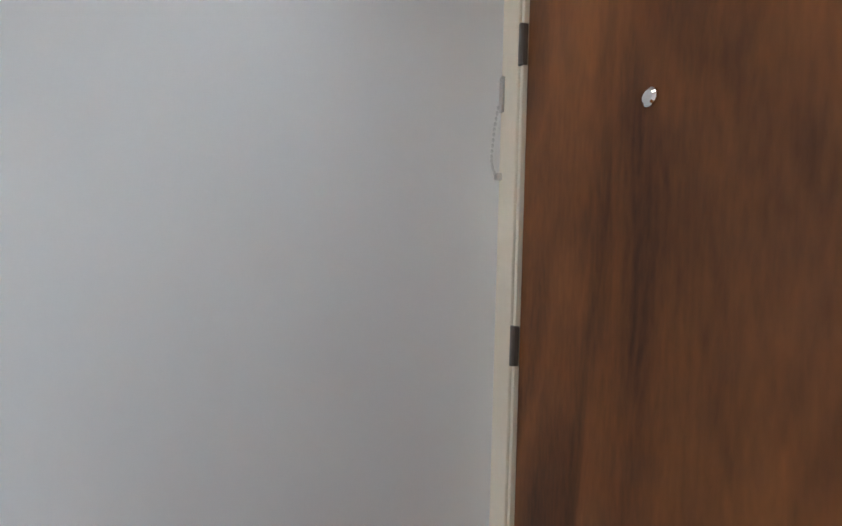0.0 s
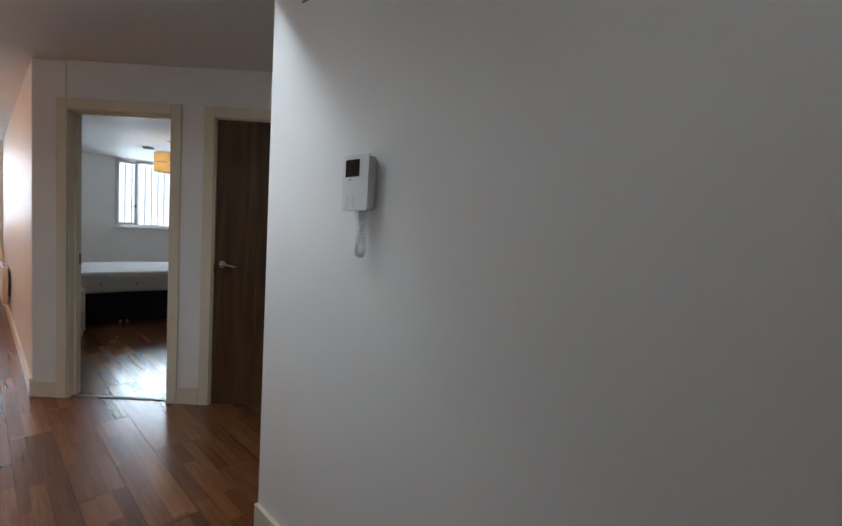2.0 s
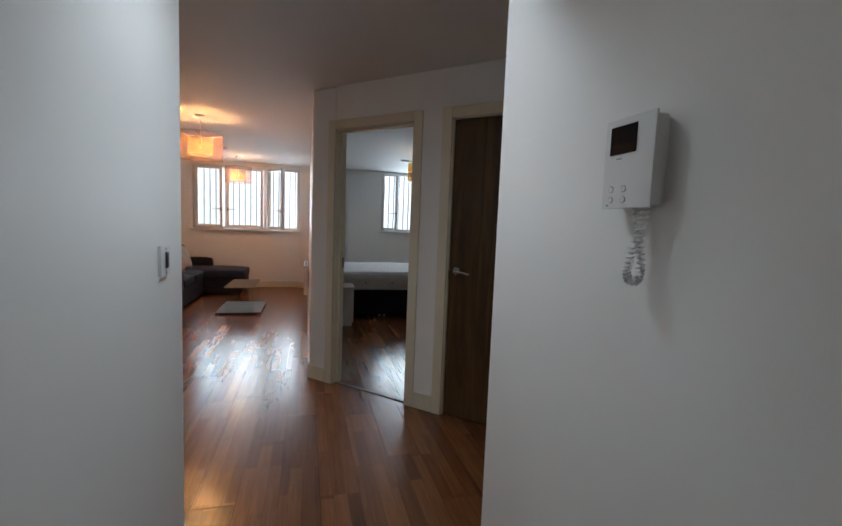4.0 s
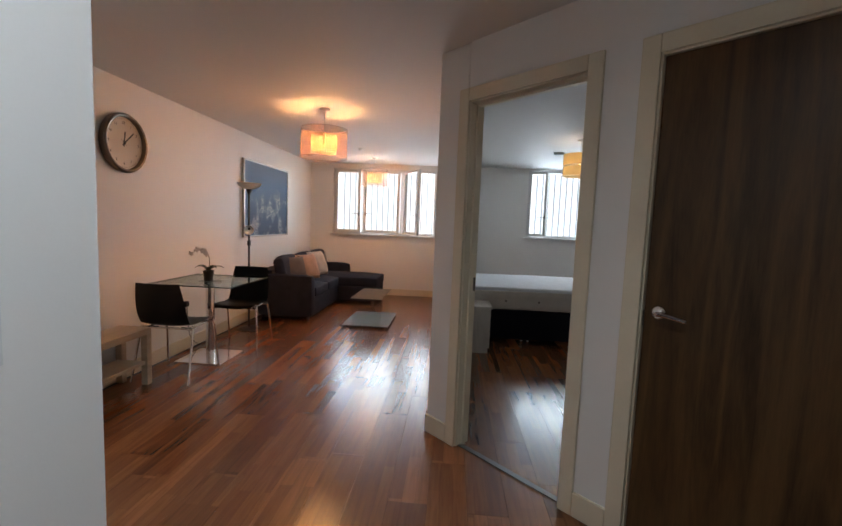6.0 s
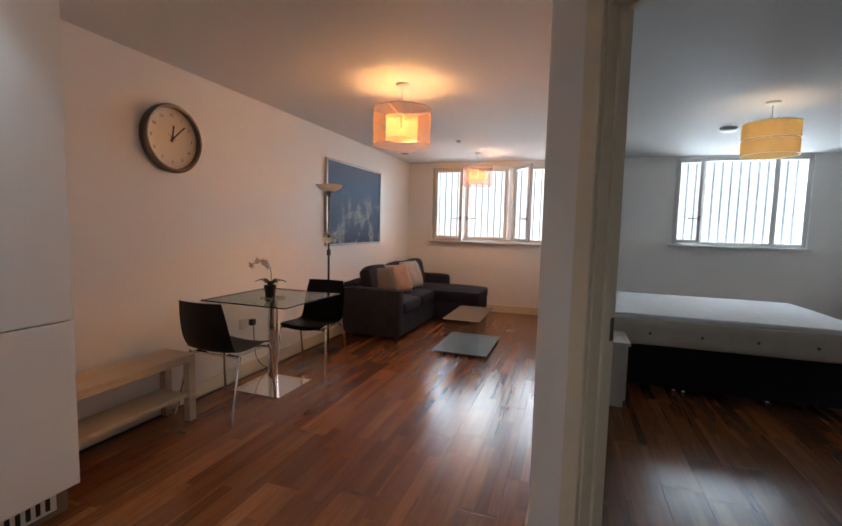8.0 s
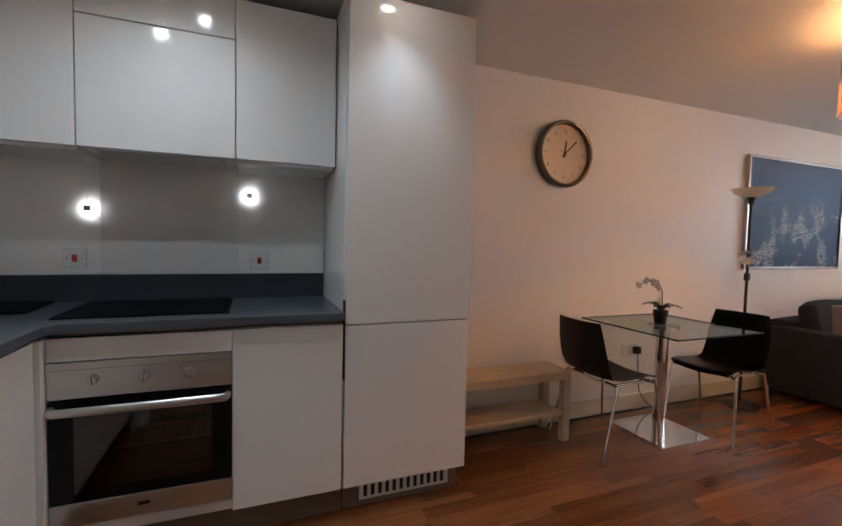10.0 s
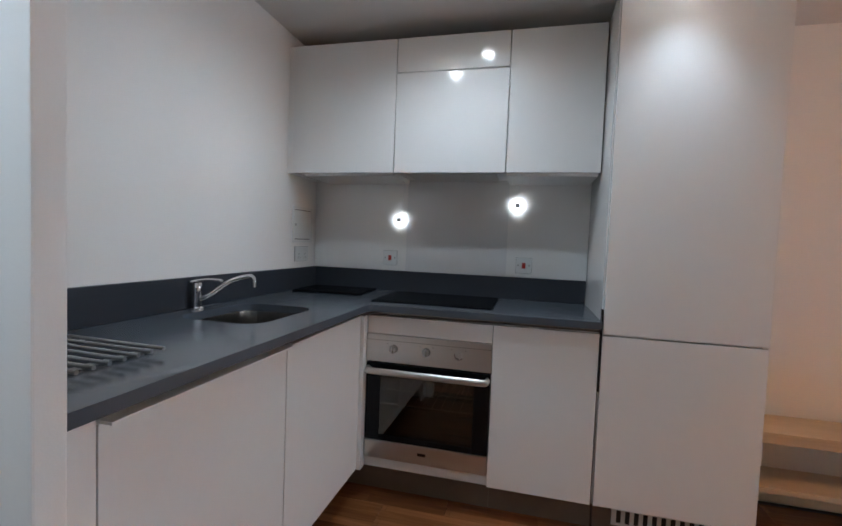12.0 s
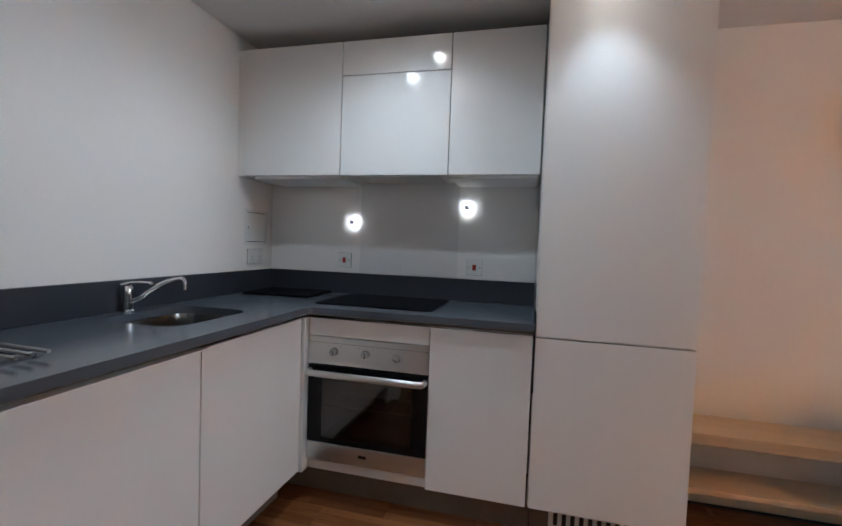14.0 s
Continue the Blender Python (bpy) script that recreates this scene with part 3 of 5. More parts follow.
# ---- Windows ----
def sash(parent, x0, x1, z0, z1, y, turn=0.0, hinge=None, face=0.052):
    """A sash with its pane; turned inward about its hinge side when ajar."""
    b = bmesh.new()
    w, d = x1 - x0, 0.055
    for a, b_, c, e in ((0, face, 0, z1 - z0), (w - face, w, 0, z1 - z0), (face, w - face, 0, face), (face, w - face, z1 - z0 - face, z1 - z0)):
        bx(b, a, b_, 0, d, c, e, bev=0.004)
    if hinge == "right":
        base = Matrix.Translation((x1, y, z0)) @ Matrix.Rotation(radians(turn), 4, "Z") @ Matrix.Translation((-w, 0, 0))
    else:
        base = Matrix.Translation((x0, y, z0)) @ Matrix.Rotation(radians(-turn), 4, "Z")
    bmesh.ops.transform(b, matrix=base, verts=b.verts)
    s = part("sash", b, UPVC, parent, "white plastic window sash")
    g = bmesh.new()
    bx(g, face - 0.004, w - face + 0.004, 0.024, 0.030, face - 0.004, z1 - z0 - face + 0.004)
    bmesh.ops.transform(g, matrix=base, verts=g.verts)
    pn = part("pane", g, PANE, s, "clear glass pane", smooth=False)
    pn.visible_shadow = False
    hd = bmesh.new()
    side = w - face / 2 if hinge != "right" else face / 2
    way = -1 if hinge != "right" else 1
    bx(hd, side - 0.014, side + 0.014, -0.012, 0, 0.30, 0.37, bev=0.003)
    bx(hd, min(side, side + way * 0.13), max(side, side + way * 0.13), -0.036, -0.02, 0.327, 0.345, bev=0.004)
    bx(hd, side - 0.009, side + 0.009, -0.03, 0, 0.327, 0.345, bev=0.003)
    bmesh.ops.transform(hd, matrix=base, verts=hd.verts)
    part("handle", hd, GREYPLASTIC, s, "grey window handle")


def window_frame(parent, w, mullions):
    x0, x1, z0, z1 = w
    y0, y1, f = FAR + 0.03, FAR + 0.10, 0.05
    for a, b_, c, e in ((x0, x0 + f, z0, z1), (x1 - f, x1, z0, z1), (x0 + f, x1 - f, z0, z0 + f), (x0 + f, x1 - f, z1 - f, z1)):
        part("window_frame", box(a, b_, y0, y1, c, e, bev=0.004), UPVC, parent)
    for xm, mw in mullions:
        part("mullion", box(xm - mw / 2, xm + mw / 2, y0, y1, z0 + f, z1 - f, bev=0.004), UPVC, parent)
    part("window_sill", box(x0 - 0.03, x1 + 0.03, FAR - 0.06, FAR + 0.03, z0 - 0.028, z0 - 0.001, bev=0.006), UPVC, parent, "white window board")


def fixed_pane(parent, x0, x1, z0, z1):
    g = part("pane", box(x0, x1, FAR + 0.062, FAR + 0.068, z0, z1), PANE, parent, "clear glass pane", smooth=False)
    g.visible_shadow = False


win1 = thing("window_1", "white plastic living room window with sashes ajar", "window", at=(1.36, FAR, LW[2]), kind="structure")
window_frame(win1, LW, ((0.98, 0.05), (1.68, 0.06)))
sash(win1, 0.46, 0.93, LW[2] + 0.03, LW[3] - 0.03, FAR - 0.02, 2.0, "left")
sash(win1, 1.00, 1.645, LW[2] + 0.03, LW[3] - 0.03, FAR - 0.03, 8.0, "right")
sash(win1, 1.71, 2.26, LW[2] + 0.03, LW[3] - 0.03, FAR - 0.02, 58.0, "left", 0.046)
fixed_pane(win1, 0.47, 0.955, LW[2] + 0.05, LW[3] - 0.05)
win2 = thing("window_2", "white plastic bedroom window with a sash ajar", "window", at=(4.67, FAR, BW[2]), kind="structure")
window_frame(win2, BW, ((4.26, 0.05), (5.08, 0.06)))
sash(win2, 3.93, 4.24, BW[2] + 0.03, BW[3] - 0.03, FAR - 0.02, 12.0, "left", 0.046)
fixed_pane(win2, 4.285, 5.05, BW[2] + 0.05, BW[3] - 0.05)
fixed_pane(win2, 5.11, 5.40, BW[2] + 0.05, BW[3] - 0.05)


def railing(x0, x1, z0, z1, name, label, thick):
    """Upright bars outside a window between two rails."""
    ob = thing(name, label, "railing", at=(x0, 8.2, z0))
    part("rail", box(x0, x1, 8.19, 8.23, z0, z0 + 0.03, bev=0.004), BARS, ob)
    part("rail", box(x0, x1, 8.19, 8.23, z1 - 0.03, z1, bev=0.004), BARS, ob)
    n = int((x1 - x0) / 0.105)
    for i in range(n + 1):
        x = x0 + 0.02 + i * (x1 - x0 - 0.04) / n
        part("bar", rod(bmesh.new(), (x, 8.21, z0 + 0.02), (x, 8.21, z1 - 0.02), thick, 8), BARS, ob)
    part("bracket", box(x0, x0 + 0.04, 8.049, 8.2, z0, z0 + 0.04), BARS, ob)
    part("bracket", box(x1 - 0.04, x1, 8.049, 8.2, z0, z0 + 0.04), BARS, ob)


railing(0.3, 2.45, 0.95, 2.45, "window_bars", "grey upright metal bars outside the living room window", 0.009)
railing(3.8, 5.55, 0.95, 2.45, "window_bars", "grey upright metal bars outside the bedroom window", 0.014)
tagged(solo("backdrop", box(-40, 45, 60, 60.2, -25, 45), glow("overcast_brightness", (0.76, 0.87, 1.0), 0.62), "bright white overcast sky", "sky", smooth=False), kind="structure")
tagged(solo("ground", box(-400, 400, 8.3, 800, -12.2, -12), mat("grey_paving", (0.16, 0.16, 0.16), 0.8, var=0.2, scale=0.2), "grey paved ground far below the windows", "ground", smooth=False), kind="structure")

# ---- Ceiling fittings ----
def downlight(x, y, z, energy, label, cone=95, aim=None, tint=COOL):
    ob = thing("downlight", label, "downlight", at=(x, y, z), group="recessed downlights")
    part("ring", lathe(bmesh.new(), ((0.032, -0.001), (0.034, -0.005), (0.043, -0.004), (0.045, 0.0)), (x, y, z)), CHROME, ob, "chrome ring")
    part("lens", cyl(bmesh.new(), (x, y, z - 0.002), 0.0325, 0.0015, "z", 24), SPOTGLOW, ob, "bright lens")
    lamp("downlight_beam", "SPOT", look((x, y, z - 0.012), aim or (x, y, 0)), energy, tint, radius=0.03, cone=cone, blend=1.0)


KL = "lit recessed chrome downlight in the white ceiling"
downlight(0.77, 1.045, CEIL, 9, KL, 150)
downlight(0.77, 1.87, CEIL, 9, KL, 92)
HALL_TINT = (0.72, 0.87, 1.0)
downlight(2.40, 0.18, SOFFIT, 12, KL, 140, None, HALL_TINT)
downlight(2.62, 0.46, CEIL, 19, KL, 165, None, HALL_TINT)
downlight(2.45, -1.30, SOFFIT, 1.8, KL, 165, None, HALL_TINT)
downlight(1.03, 0.81, CEIL, 13, KL, 158)


def pendant(name, label):
    """A double drum pendant: sheer outer drum round an amber inner one. Its origin is on the ceiling."""
    ob = thing(name, label, "pendant lamp", local=True)
    part("ceiling_rose", lathe(bmesh.new(), ((0.0, -0.022), (0.02, -0.022), (0.045, -0.012), (0.05, 0.0)), seg=28), PLASTIC, ob)
    part("cord", rod(bmesh.new(), (0, 0, -0.02), (0, 0, -0.225), 0.003, 8), PLASTIC, ob)
    part("lamp_holder", cyl(bmesh.new(), (0, 0, -0.317), 0.012, 0.095, "z", 16), PLASTIC, ob)
    part("outer_shade", lathe(bmesh.new(), ((0.213, -0.45), (0.213, -0.185)), seg=48), ORGANZA, ob, "sheer brown organza drum")
    part("inner_shade", lathe(bmesh.new(), ((0.118, -0.40), (0.118, -0.235)), seg=40), INNER, ob, "amber inner drum")
    for z, r in ((-0.185, 0.213), (-0.45, 0.213), (-0.235, 0.118), (-0.40, 0.118)):
        ring = [(r * math.cos(k * math.pi / 20), r * math.sin(k * math.pi / 20), z) for k in range(41)]
        part("wire_ring", tube(bmesh.new(), ring, 0.0016, 6), PLINTH if r > 0.2 else PLASTIC, ob)
    for k in range(3):
        a = k * 2 * math.pi / 3 + 0.4
        part("spoke", rod(bmesh.new(), (0, 0, -0.235), (0.213 * math.cos(a), 0.213 * math.sin(a), -0.187), 0.004, 6), PLASTIC, ob)
    b = bmesh.new()
    bmesh.ops.create_uvsphere(b, u_segments=20, v_segments=12, radius=0.0085, matrix=Matrix.Translation((0, 0, -0.33)))
    part("bulb", b, BULB, ob, "glowing warm bulb")
    return ob


pd = pendant("pendant_lamp", "lit brown organza double drum pendant on the ceiling")
pd.matrix_basis = Matrix.Translation((1.372, 4.05, CEIL))
copy_thing(pd, Matrix.Translation((1.31, 7.05, CEIL)))
lamp("pendant_light", "POINT", Matrix.Translation((1.372, 4.05, CEIL - 0.33)), 205, WARM, radius=0.009)
lamp("pendant_light", "POINT", Matrix.Translation((1.31, 7.05, CEIL - 0.33)), 145, WARM, radius=0.009)

bp = thing("bedroom_pendant", "lit cream two-tier drum pendant in the bedroom", "pendant lamp", local=True)
bp.matrix_basis = Matrix.Translation((4.05, 5.2, CEIL))
part("ceiling_rose", lathe(bmesh.new(), ((0.0, -0.022), (0.02, -0.022), (0.045, -0.012), (0.05, 0.0)), seg=28), PLASTIC, bp)
part("cord", rod(bmesh.new(), (0, 0, -0.02), (0, 0, -0.28), 0.003, 8), PLASTIC, bp)
for z0, z1 in ((-0.415, -0.305), (-0.29, -0.165)):
    part("drum", lathe(bmesh.new(), ((0.19, z0), (0.19, z1)), seg=40), DRUM, bp, "cream fabric drum tier")
for z in (-0.415, -0.305, -0.29, -0.165):
    part("wire_ring", tube(bmesh.new(), [(0.19 * math.cos(k * math.pi / 20), 0.19 * math.sin(k * math.pi / 20), z) for k in range(41)], 0.002, 6), PLASTIC, bp)
for k in range(3):
    a = k * 2 * math.pi / 3
    part("spoke", rod(bmesh.new(), (0, 0, -0.26), (0.19 * math.cos(a), 0.19 * math.sin(a), -0.166), 0.0025, 6), PLASTIC, bp)
    part("spacer", rod(bmesh.new(), (0.19 * math.cos(a), 0.19 * math.sin(a), -0.305), (0.19 * math.cos(a), 0.19 * math.sin(a), -0.29), 0.0025, 6), PLASTIC, bp)
b = bmesh.new()
bmesh.ops.create_uvsphere(b, u_segments=20, v_segments=12, radius=0.028, matrix=Matrix.Translation((0, 0, -0.30)))
part("bulb", b, BULB, bp)
lamp("pendant_light", "POINT", Matrix.Translation((4.05, 5.2, CEIL - 0.30)), 10, (1.0, 0.74, 0.44), radius=0.031)


def alarm(x, y, r, label):
    ob = thing("smoke_alarm", label, "smoke alarm", at=(x, y, CEIL))
    part("base", lathe(bmesh.new(), ((0.0, -0.012), (r, -0.012), (r, 0.0)), (x, y, CEIL), 28), PLASTIC, ob)
    part("cap", lathe(bmesh.new(), ((0.0, -0.035), (r * 0.7, -0.034), (r * 0.9, -0.024), (r * 0.92, -0.0125)), (x, y, CEIL), 28), PLASTIC, ob)


alarm(4.01, 6.1, 0.075, "round white smoke alarm on the bedroom ceiling")
alarm(1.26, 6.15, 0.03, "small white sensor on the living room ceiling")
vent = thing("ceiling_valve", "small dark round air valve in the ceiling", "air vent", at=(0.28, 6.9, CEIL))
part("ring", lathe(bmesh.new(), ((0.04, -0.002), (0.042, -0.008), (0.055, -0.006), (0.06, 0.0)), (0.28, 6.9, CEIL), 28), GREYPLASTIC, vent)
part("disc", cyl(bmesh.new(), (0.28, 6.9, CEIL - 0.012), 0.036, 0.011, "z", 24), DARKMETAL, vent)

# ---- Hall things ----
ic = thing("video_intercom", "white wall intercom with a dark screen and coiled cord", "intercom", at=(HALL_E, -0.3, 1.36))
part("backplate", box(HALL_E - 0.008, HALL_E, -0.344, -0.240, 1.385, 1.528, bev=0.003), PLASTIC, ic)
part("body", box(HALL_E - 0.035, HALL_E - 0.0082, -0.349, -0.235, 1.374, 1.533, bev=0.004), PLASTIC, ic)
part("fascia", box(HALL_E - 0.0405, HALL_E - 0.0352, -0.355, -0.228, 1.370, 1.538, bev=0.0022), PLASTIC, ic)
part("screen", box(HALL_E - 0.0418, HALL_E - 0.0407, -0.313, -0.244, 1.472, 1.524, bev=0.0005), BLACKGLASS, ic, "dark glass screen")
part("logo", box(HALL_E - 0.0412, HALL_E - 0.0402, -0.277, -0.262, 1.462, 1.465), GREYPLASTIC, ic, "small grey maker's mark")
for yy in (-0.288, -0.254):
    for zz in (1.387, 1.407):
        rim = [(HALL_E - 0.0409, yy + 0.0058 * math.cos(k * math.pi / 10), zz + 0.0058 * math.sin(k * math.pi / 10)) for k in range(21)]
        bt = part("button", cyl(bmesh.new(), (HALL_E - 0.0416, yy, zz), 0.0052, 0.001, "x", 16), PLASTIC, ic)
        part("button_rim", tube(bmesh.new(), rim, 0.0006, 5), GREYPLASTIC, bt)
part("indicator", box(HALL_E - 0.0412, HALL_E - 0.0402, -0.247, -0.243, 1.375, 1.378), mat("green_led", (0.1, 0.35, 0.08), 0.4), ic, "green indicator")
CORD = ((-0.336, 1.373), (-0.330, 1.335), (-0.314, 1.295), (-0.304, 1.262), (-0.308, 1.240), (-0.320, 1.238), (-0.328, 1.262), (-0.322, 1.300), (-0.312, 1.340), (-0.308, 1.373))
mid = smooth_line([(HALL_E - 0.024 - 0.008 * (i < 5), y, z) for i, (y, z) in enumerate(CORD)], 24)
coil = []
for i, p in enumerate(mid):
    d = (mid[min(i + 1, len(mid) - 1)] - mid[max(i - 1, 0)]).normalized()
    side = d.cross(Vector((1, 0, 0))).normalized()
    coil += [p + 0.0065 * (math.cos(a) * side + math.sin(a) * d.cross(side)) for a in (i * 1.0, i * 1.0 + 0.5)]
part("coiled_cord", tube(bmesh.new(), coil, 0.0021, 5), PLASTIC, ic, "coiled white cord")
tr = thing("cable_trunking", "thin white trunking with a modelled dark shadow line along the hall wall", "trunking", at=(HALL_E, -0.6, 2.14))
part("cover", box(HALL_E - 0.008, HALL_E, -1.6, 0.08, 2.135, 2.150, bev=0.002), PLASTIC, tr)
# dark rod added in place of the shadow under the trunking cover
part("shadow_line", rod(bmesh.new(), (HALL_E - 0.004, -1.6, 2.130), (HALL_E - 0.004, 0.12, 2.130), 0.004, 8), DARKMETAL, tr, "dark rod as the shadow line under the trunking")
sw = thing("light_switch", "white single light switch plate on the wall end", "light switch", at=(HALL_W, 0.433, 1.148))
part("plate", box(HALL_W, HALL_W + 0.009, 0.39, 0.476, 1.148, 1.236, bev=0.002), PLASTIC, sw)
part("rocker_surround", box(HALL_W + 0.0092, HALL_W + 0.0105, 0.422, 0.446, 1.168, 1.218, bev=0.0005), GREYPLASTIC, sw, "grey rocker surround")
part("rocker", box(HALL_W + 0.0107, HALL_W + 0.015, 0.4245, 0.4435, 1.1705, 1.2155, bev=0.002), BLACKPLASTIC, sw, "dark rocker")
for zz in (1.158, 1.227):
    part("screw", cyl(bmesh.new(), (HALL_W + 0.0091, 0.433, zz), 0.0032, 0.001, "x", 10), GREYPLASTIC, sw)
# ---- Kitchen ----
FX = 0.585    # cabinet door faces on the west run
TOE = 0.14    # plinth height


def front(parent, name, x0, x1, y0, y1, z0, z1, material=GLOSS, label="gloss white door"):
    return part(name, box(x0, x1, y0, y1, z0, z1, bev=0.0022), material, parent, label)


# Wall cabinets
def wall_cabinet(y0, y1, splits, label):
    ob = thing("wall_cabinet", label, "kitchen cabinet", at=(0, y0, 1.60), group="wall cabinets")
    part("carcass", box(0.009, 0.329, y0, y1, 1.612, 2.285, bev=0.001), CARCASS, ob)
    for z0, z1 in splits:
        front(ob, "cabinet_door", 0.331, 0.351, y0 + 0.0015, y1 - 0.0015, z0, z1)
    return ob


wc = wall_cabinet(0.036, 0.623, ((1.60, 2.285),), "gloss white handleless wall cabinet above the worktop")
part("light_pelmet", box(0.02, 0.328, 0.10, 0.62, 1.585, 1.6115, bev=0.002), CARCASS, wc)
part("scribe", box(0.009, 0.345, 0.0005, 0.0345, 1.60, 2.285), CARCASS, wc)
ex = wall_cabinet(0.6245, 1.199, ((1.60, 2.108), (2.114, 2.285)), "gloss white extractor cabinet with two stacked fronts")
part("extractor_grille", box(0.05, 0.31, 0.68, 1.15, 1.598, 1.6115, bev=0.002), STEEL, ex, "steel extractor underside")
wr = wall_cabinet(1.2005, 1.638, ((1.60, 2.285),), "gloss white wall cabinet beside the tall unit")
part("light_pelmet", box(0.02, 0.328, 1.205, 1.63, 1.585, 1.6115, bev=0.002), CARCASS, wr)

# Tall cabinet
tall = thing("tall_cabinet", "gloss white tall fridge cabinet with two doors", "kitchen cabinet", at=(0, 1.65, 0))
part("side_panel", box(0.002, 0.562, 1.643, 1.659, TOE, 2.31, bev=0.001), GLOSS, tall)
part("side_panel", box(0.002, 0.562, 2.24, 2.256, TOE, 2.31, bev=0.001), GLOSS, tall)
part("carcass", box(0.002, 0.55, 1.66, 2.239, TOE, 2.308), CARCASS, tall)
front(tall, "cabinet_door", 0.565, FX, 1.648, 2.252, 0.885, 2.31)
front(tall, "cabinet_door", 0.565, FX, 1.648, 2.252, TOE + 0.005, 0.879)
part("handle_recess", box(0.555, FX + 0.001, 1.6405, 1.6465, 0.64, 0.99), DARK, tall, "dark finger recess")
part("plinth", box(0.30, 0.50, 1.66, 2.25, 0, TOE - 0.001), PLINTH, tall, "brown plinth")
g = part("plinth_grille", box(0.5005, 0.508, 1.74, 2.20, 0.03, 0.115, bev=0.002), PLASTIC, tall, "white slotted plinth grille")
for i in range(12):
    yy = 1.76 + i * 0.036
    part("slot", box(0.5082, 0.5092, yy, yy + 0.018, 0.045, 0.10), DARK, g)

# Base cabinets, west run
bc = thing("base_cabinet", "gloss white base cabinet beside the oven", "kitchen cabinet", at=(0, 1.2, 0), group="base cabinets")
part("carcass", box(0.02, 0.56, 1.2, 1.636, TOE, 0.895), CARCASS, bc)
front(bc, "cabinet_door", 0.565, FX, 1.1945, 1.637, TOE + 0.005, 0.886)
part("door_catch", box(0.572, FX + 0.003, 1.33, 1.39, 0.884, 0.889, bev=0.001), PLASTIC, bc)
part("plinth", box(0.30, 0.50, 1.2, 1.655, 0, TOE - 0.001), PLINTH, bc, "brown plinth")

oh = thing("oven_housing", "gloss white oven housing with a filler above the oven", "kitchen cabinet", at=(0, 0.6, 0))
part("top_filler", box(0.565, FX, 0.598, 1.192, 0.803, 0.886, bev=0.002), GLOSS, oh)
part("corner_post", box(0.60, 0.62, 0.575, 0.596, TOE, 0.886, bev=0.002), GLOSS, oh)
part("corner_post", box(0.565, 0.599, 0.5755, 0.596, TOE, 0.886, bev=0.002), GLOSS, oh)
part("carcass_side", box(0.02, 0.56, 0.58, 0.596, TOE, 0.895), CARCASS, oh)
part("carcass_base", box(0.02, 0.56, 0.5965, 1.199, TOE, 0.19), CARCASS, oh)
part("plinth", box(0.30, 0.50, 0.45, 1.199, 0, TOE - 0.001), PLINTH, oh, "brown plinth")

ov = thing("built_in_oven", "built-in stainless steel oven with a black glass door", "oven", at=(0.3, 0.9, 0.191))
part("cavity", box(0.03, 0.14, 0.62, 1.17, 0.24, 0.78), DARKMETAL, ov)
for z0, z1 in ((0.26, 0.275), (0.765, 0.78)):
    part("cavity_plate", box(0.141, 0.54, 0.62, 1.17, z0, z1), DARKMETAL, ov)
for y0, y1 in ((0.62, 0.635), (1.155, 1.17)):
    part("cavity_side", box(0.141, 0.54, y0, y1, 0.2755, 0.7645), DARKMETAL, ov)
part("control_panel", box(0.545, 0.590, 0.5985, 1.1925, 0.668, 0.800, bev=0.003), STEEL, ov, "brushed steel control panel")
part("panel_groove", box(0.5899, 0.5904, 0.602, 1.189, 0.772, 0.7735), DARKMETAL, ov, "thin dark groove")
for yy in (0.735, 0.893, 1.045):
    b = bmesh.new()
    cyl(b, (0.590, yy, 0.735), 0.021, 0.006, "x", 28)
    cyl(b, (0.596, yy, 0.735), 0.017, 0.02, "x", 28, 0.0145)
    bx(b, 0.600, 0.621, yy - 0.004, yy + 0.004, 0.719, 0.751, bev=0.002)
    part("knob", b, KNOBMETAL, ov, "steel control knob")
    for k in (-1, 1):
        part("mark", box(0.5901, 0.5905, yy + k * 0.032 - 0.003, yy + k * 0.032 + 0.003, 0.757, 0.759), DARK, ov)
door = part("door_frame", box(0.555, 0.587, 0.600, 1.191, 0.600, 0.660, bev=0.002), BLACKGLASS, ov, "black glass oven door")
part("door_rail", box(0.555, 0.587, 0.600, 0.672, 0.287, 0.5995, bev=0.002), BLACKGLASS, ov)
part("door_rail", box(0.555, 0.587, 1.119, 1.191, 0.287, 0.5995, bev=0.002), BLACKGLASS, ov)
part("door_rail", box(0.555, 0.587, 0.6725, 1.1185, 0.287, 0.315, bev=0.001), BLACKGLASS, ov)
part("door_glass", box(0.579, 0.5855, 0.6725, 1.1185, 0.3155, 0.5995), OVENGLASS, ov, "smoked glass window", smooth=False)
part("kick_strip", box(0.560, 0.588, 0.599, 1.192, 0.198, 0.285, bev=0.003), STEEL, ov, "brushed steel strip")
part("badge", box(0.5882, 0.5888, 0.868, 0.908, 0.238, 0.252), DARK, ov, "small dark maker's badge")
hb = bmesh.new()
hp = smooth_line([(0.590, 0.612, 0.632), (0.622, 0.618, 0.632), (0.632, 0.65, 0.632), (0.634, 0.9, 0.632), (0.632, 1.14, 0.632), (0.622, 1.172, 0.632), (0.590, 1.178, 0.632)], 5)
tube(hb, hp, 0.0125, 12)
for v in hb.verts:
    v.co.z = 0.632 + (v.co.z - 0.632) * 1.25
    v.co.x = 0.590 + (v.co.x - 0.590) * 0.9
part("handle", hb, STEEL, ov, "brushed steel bar handle")
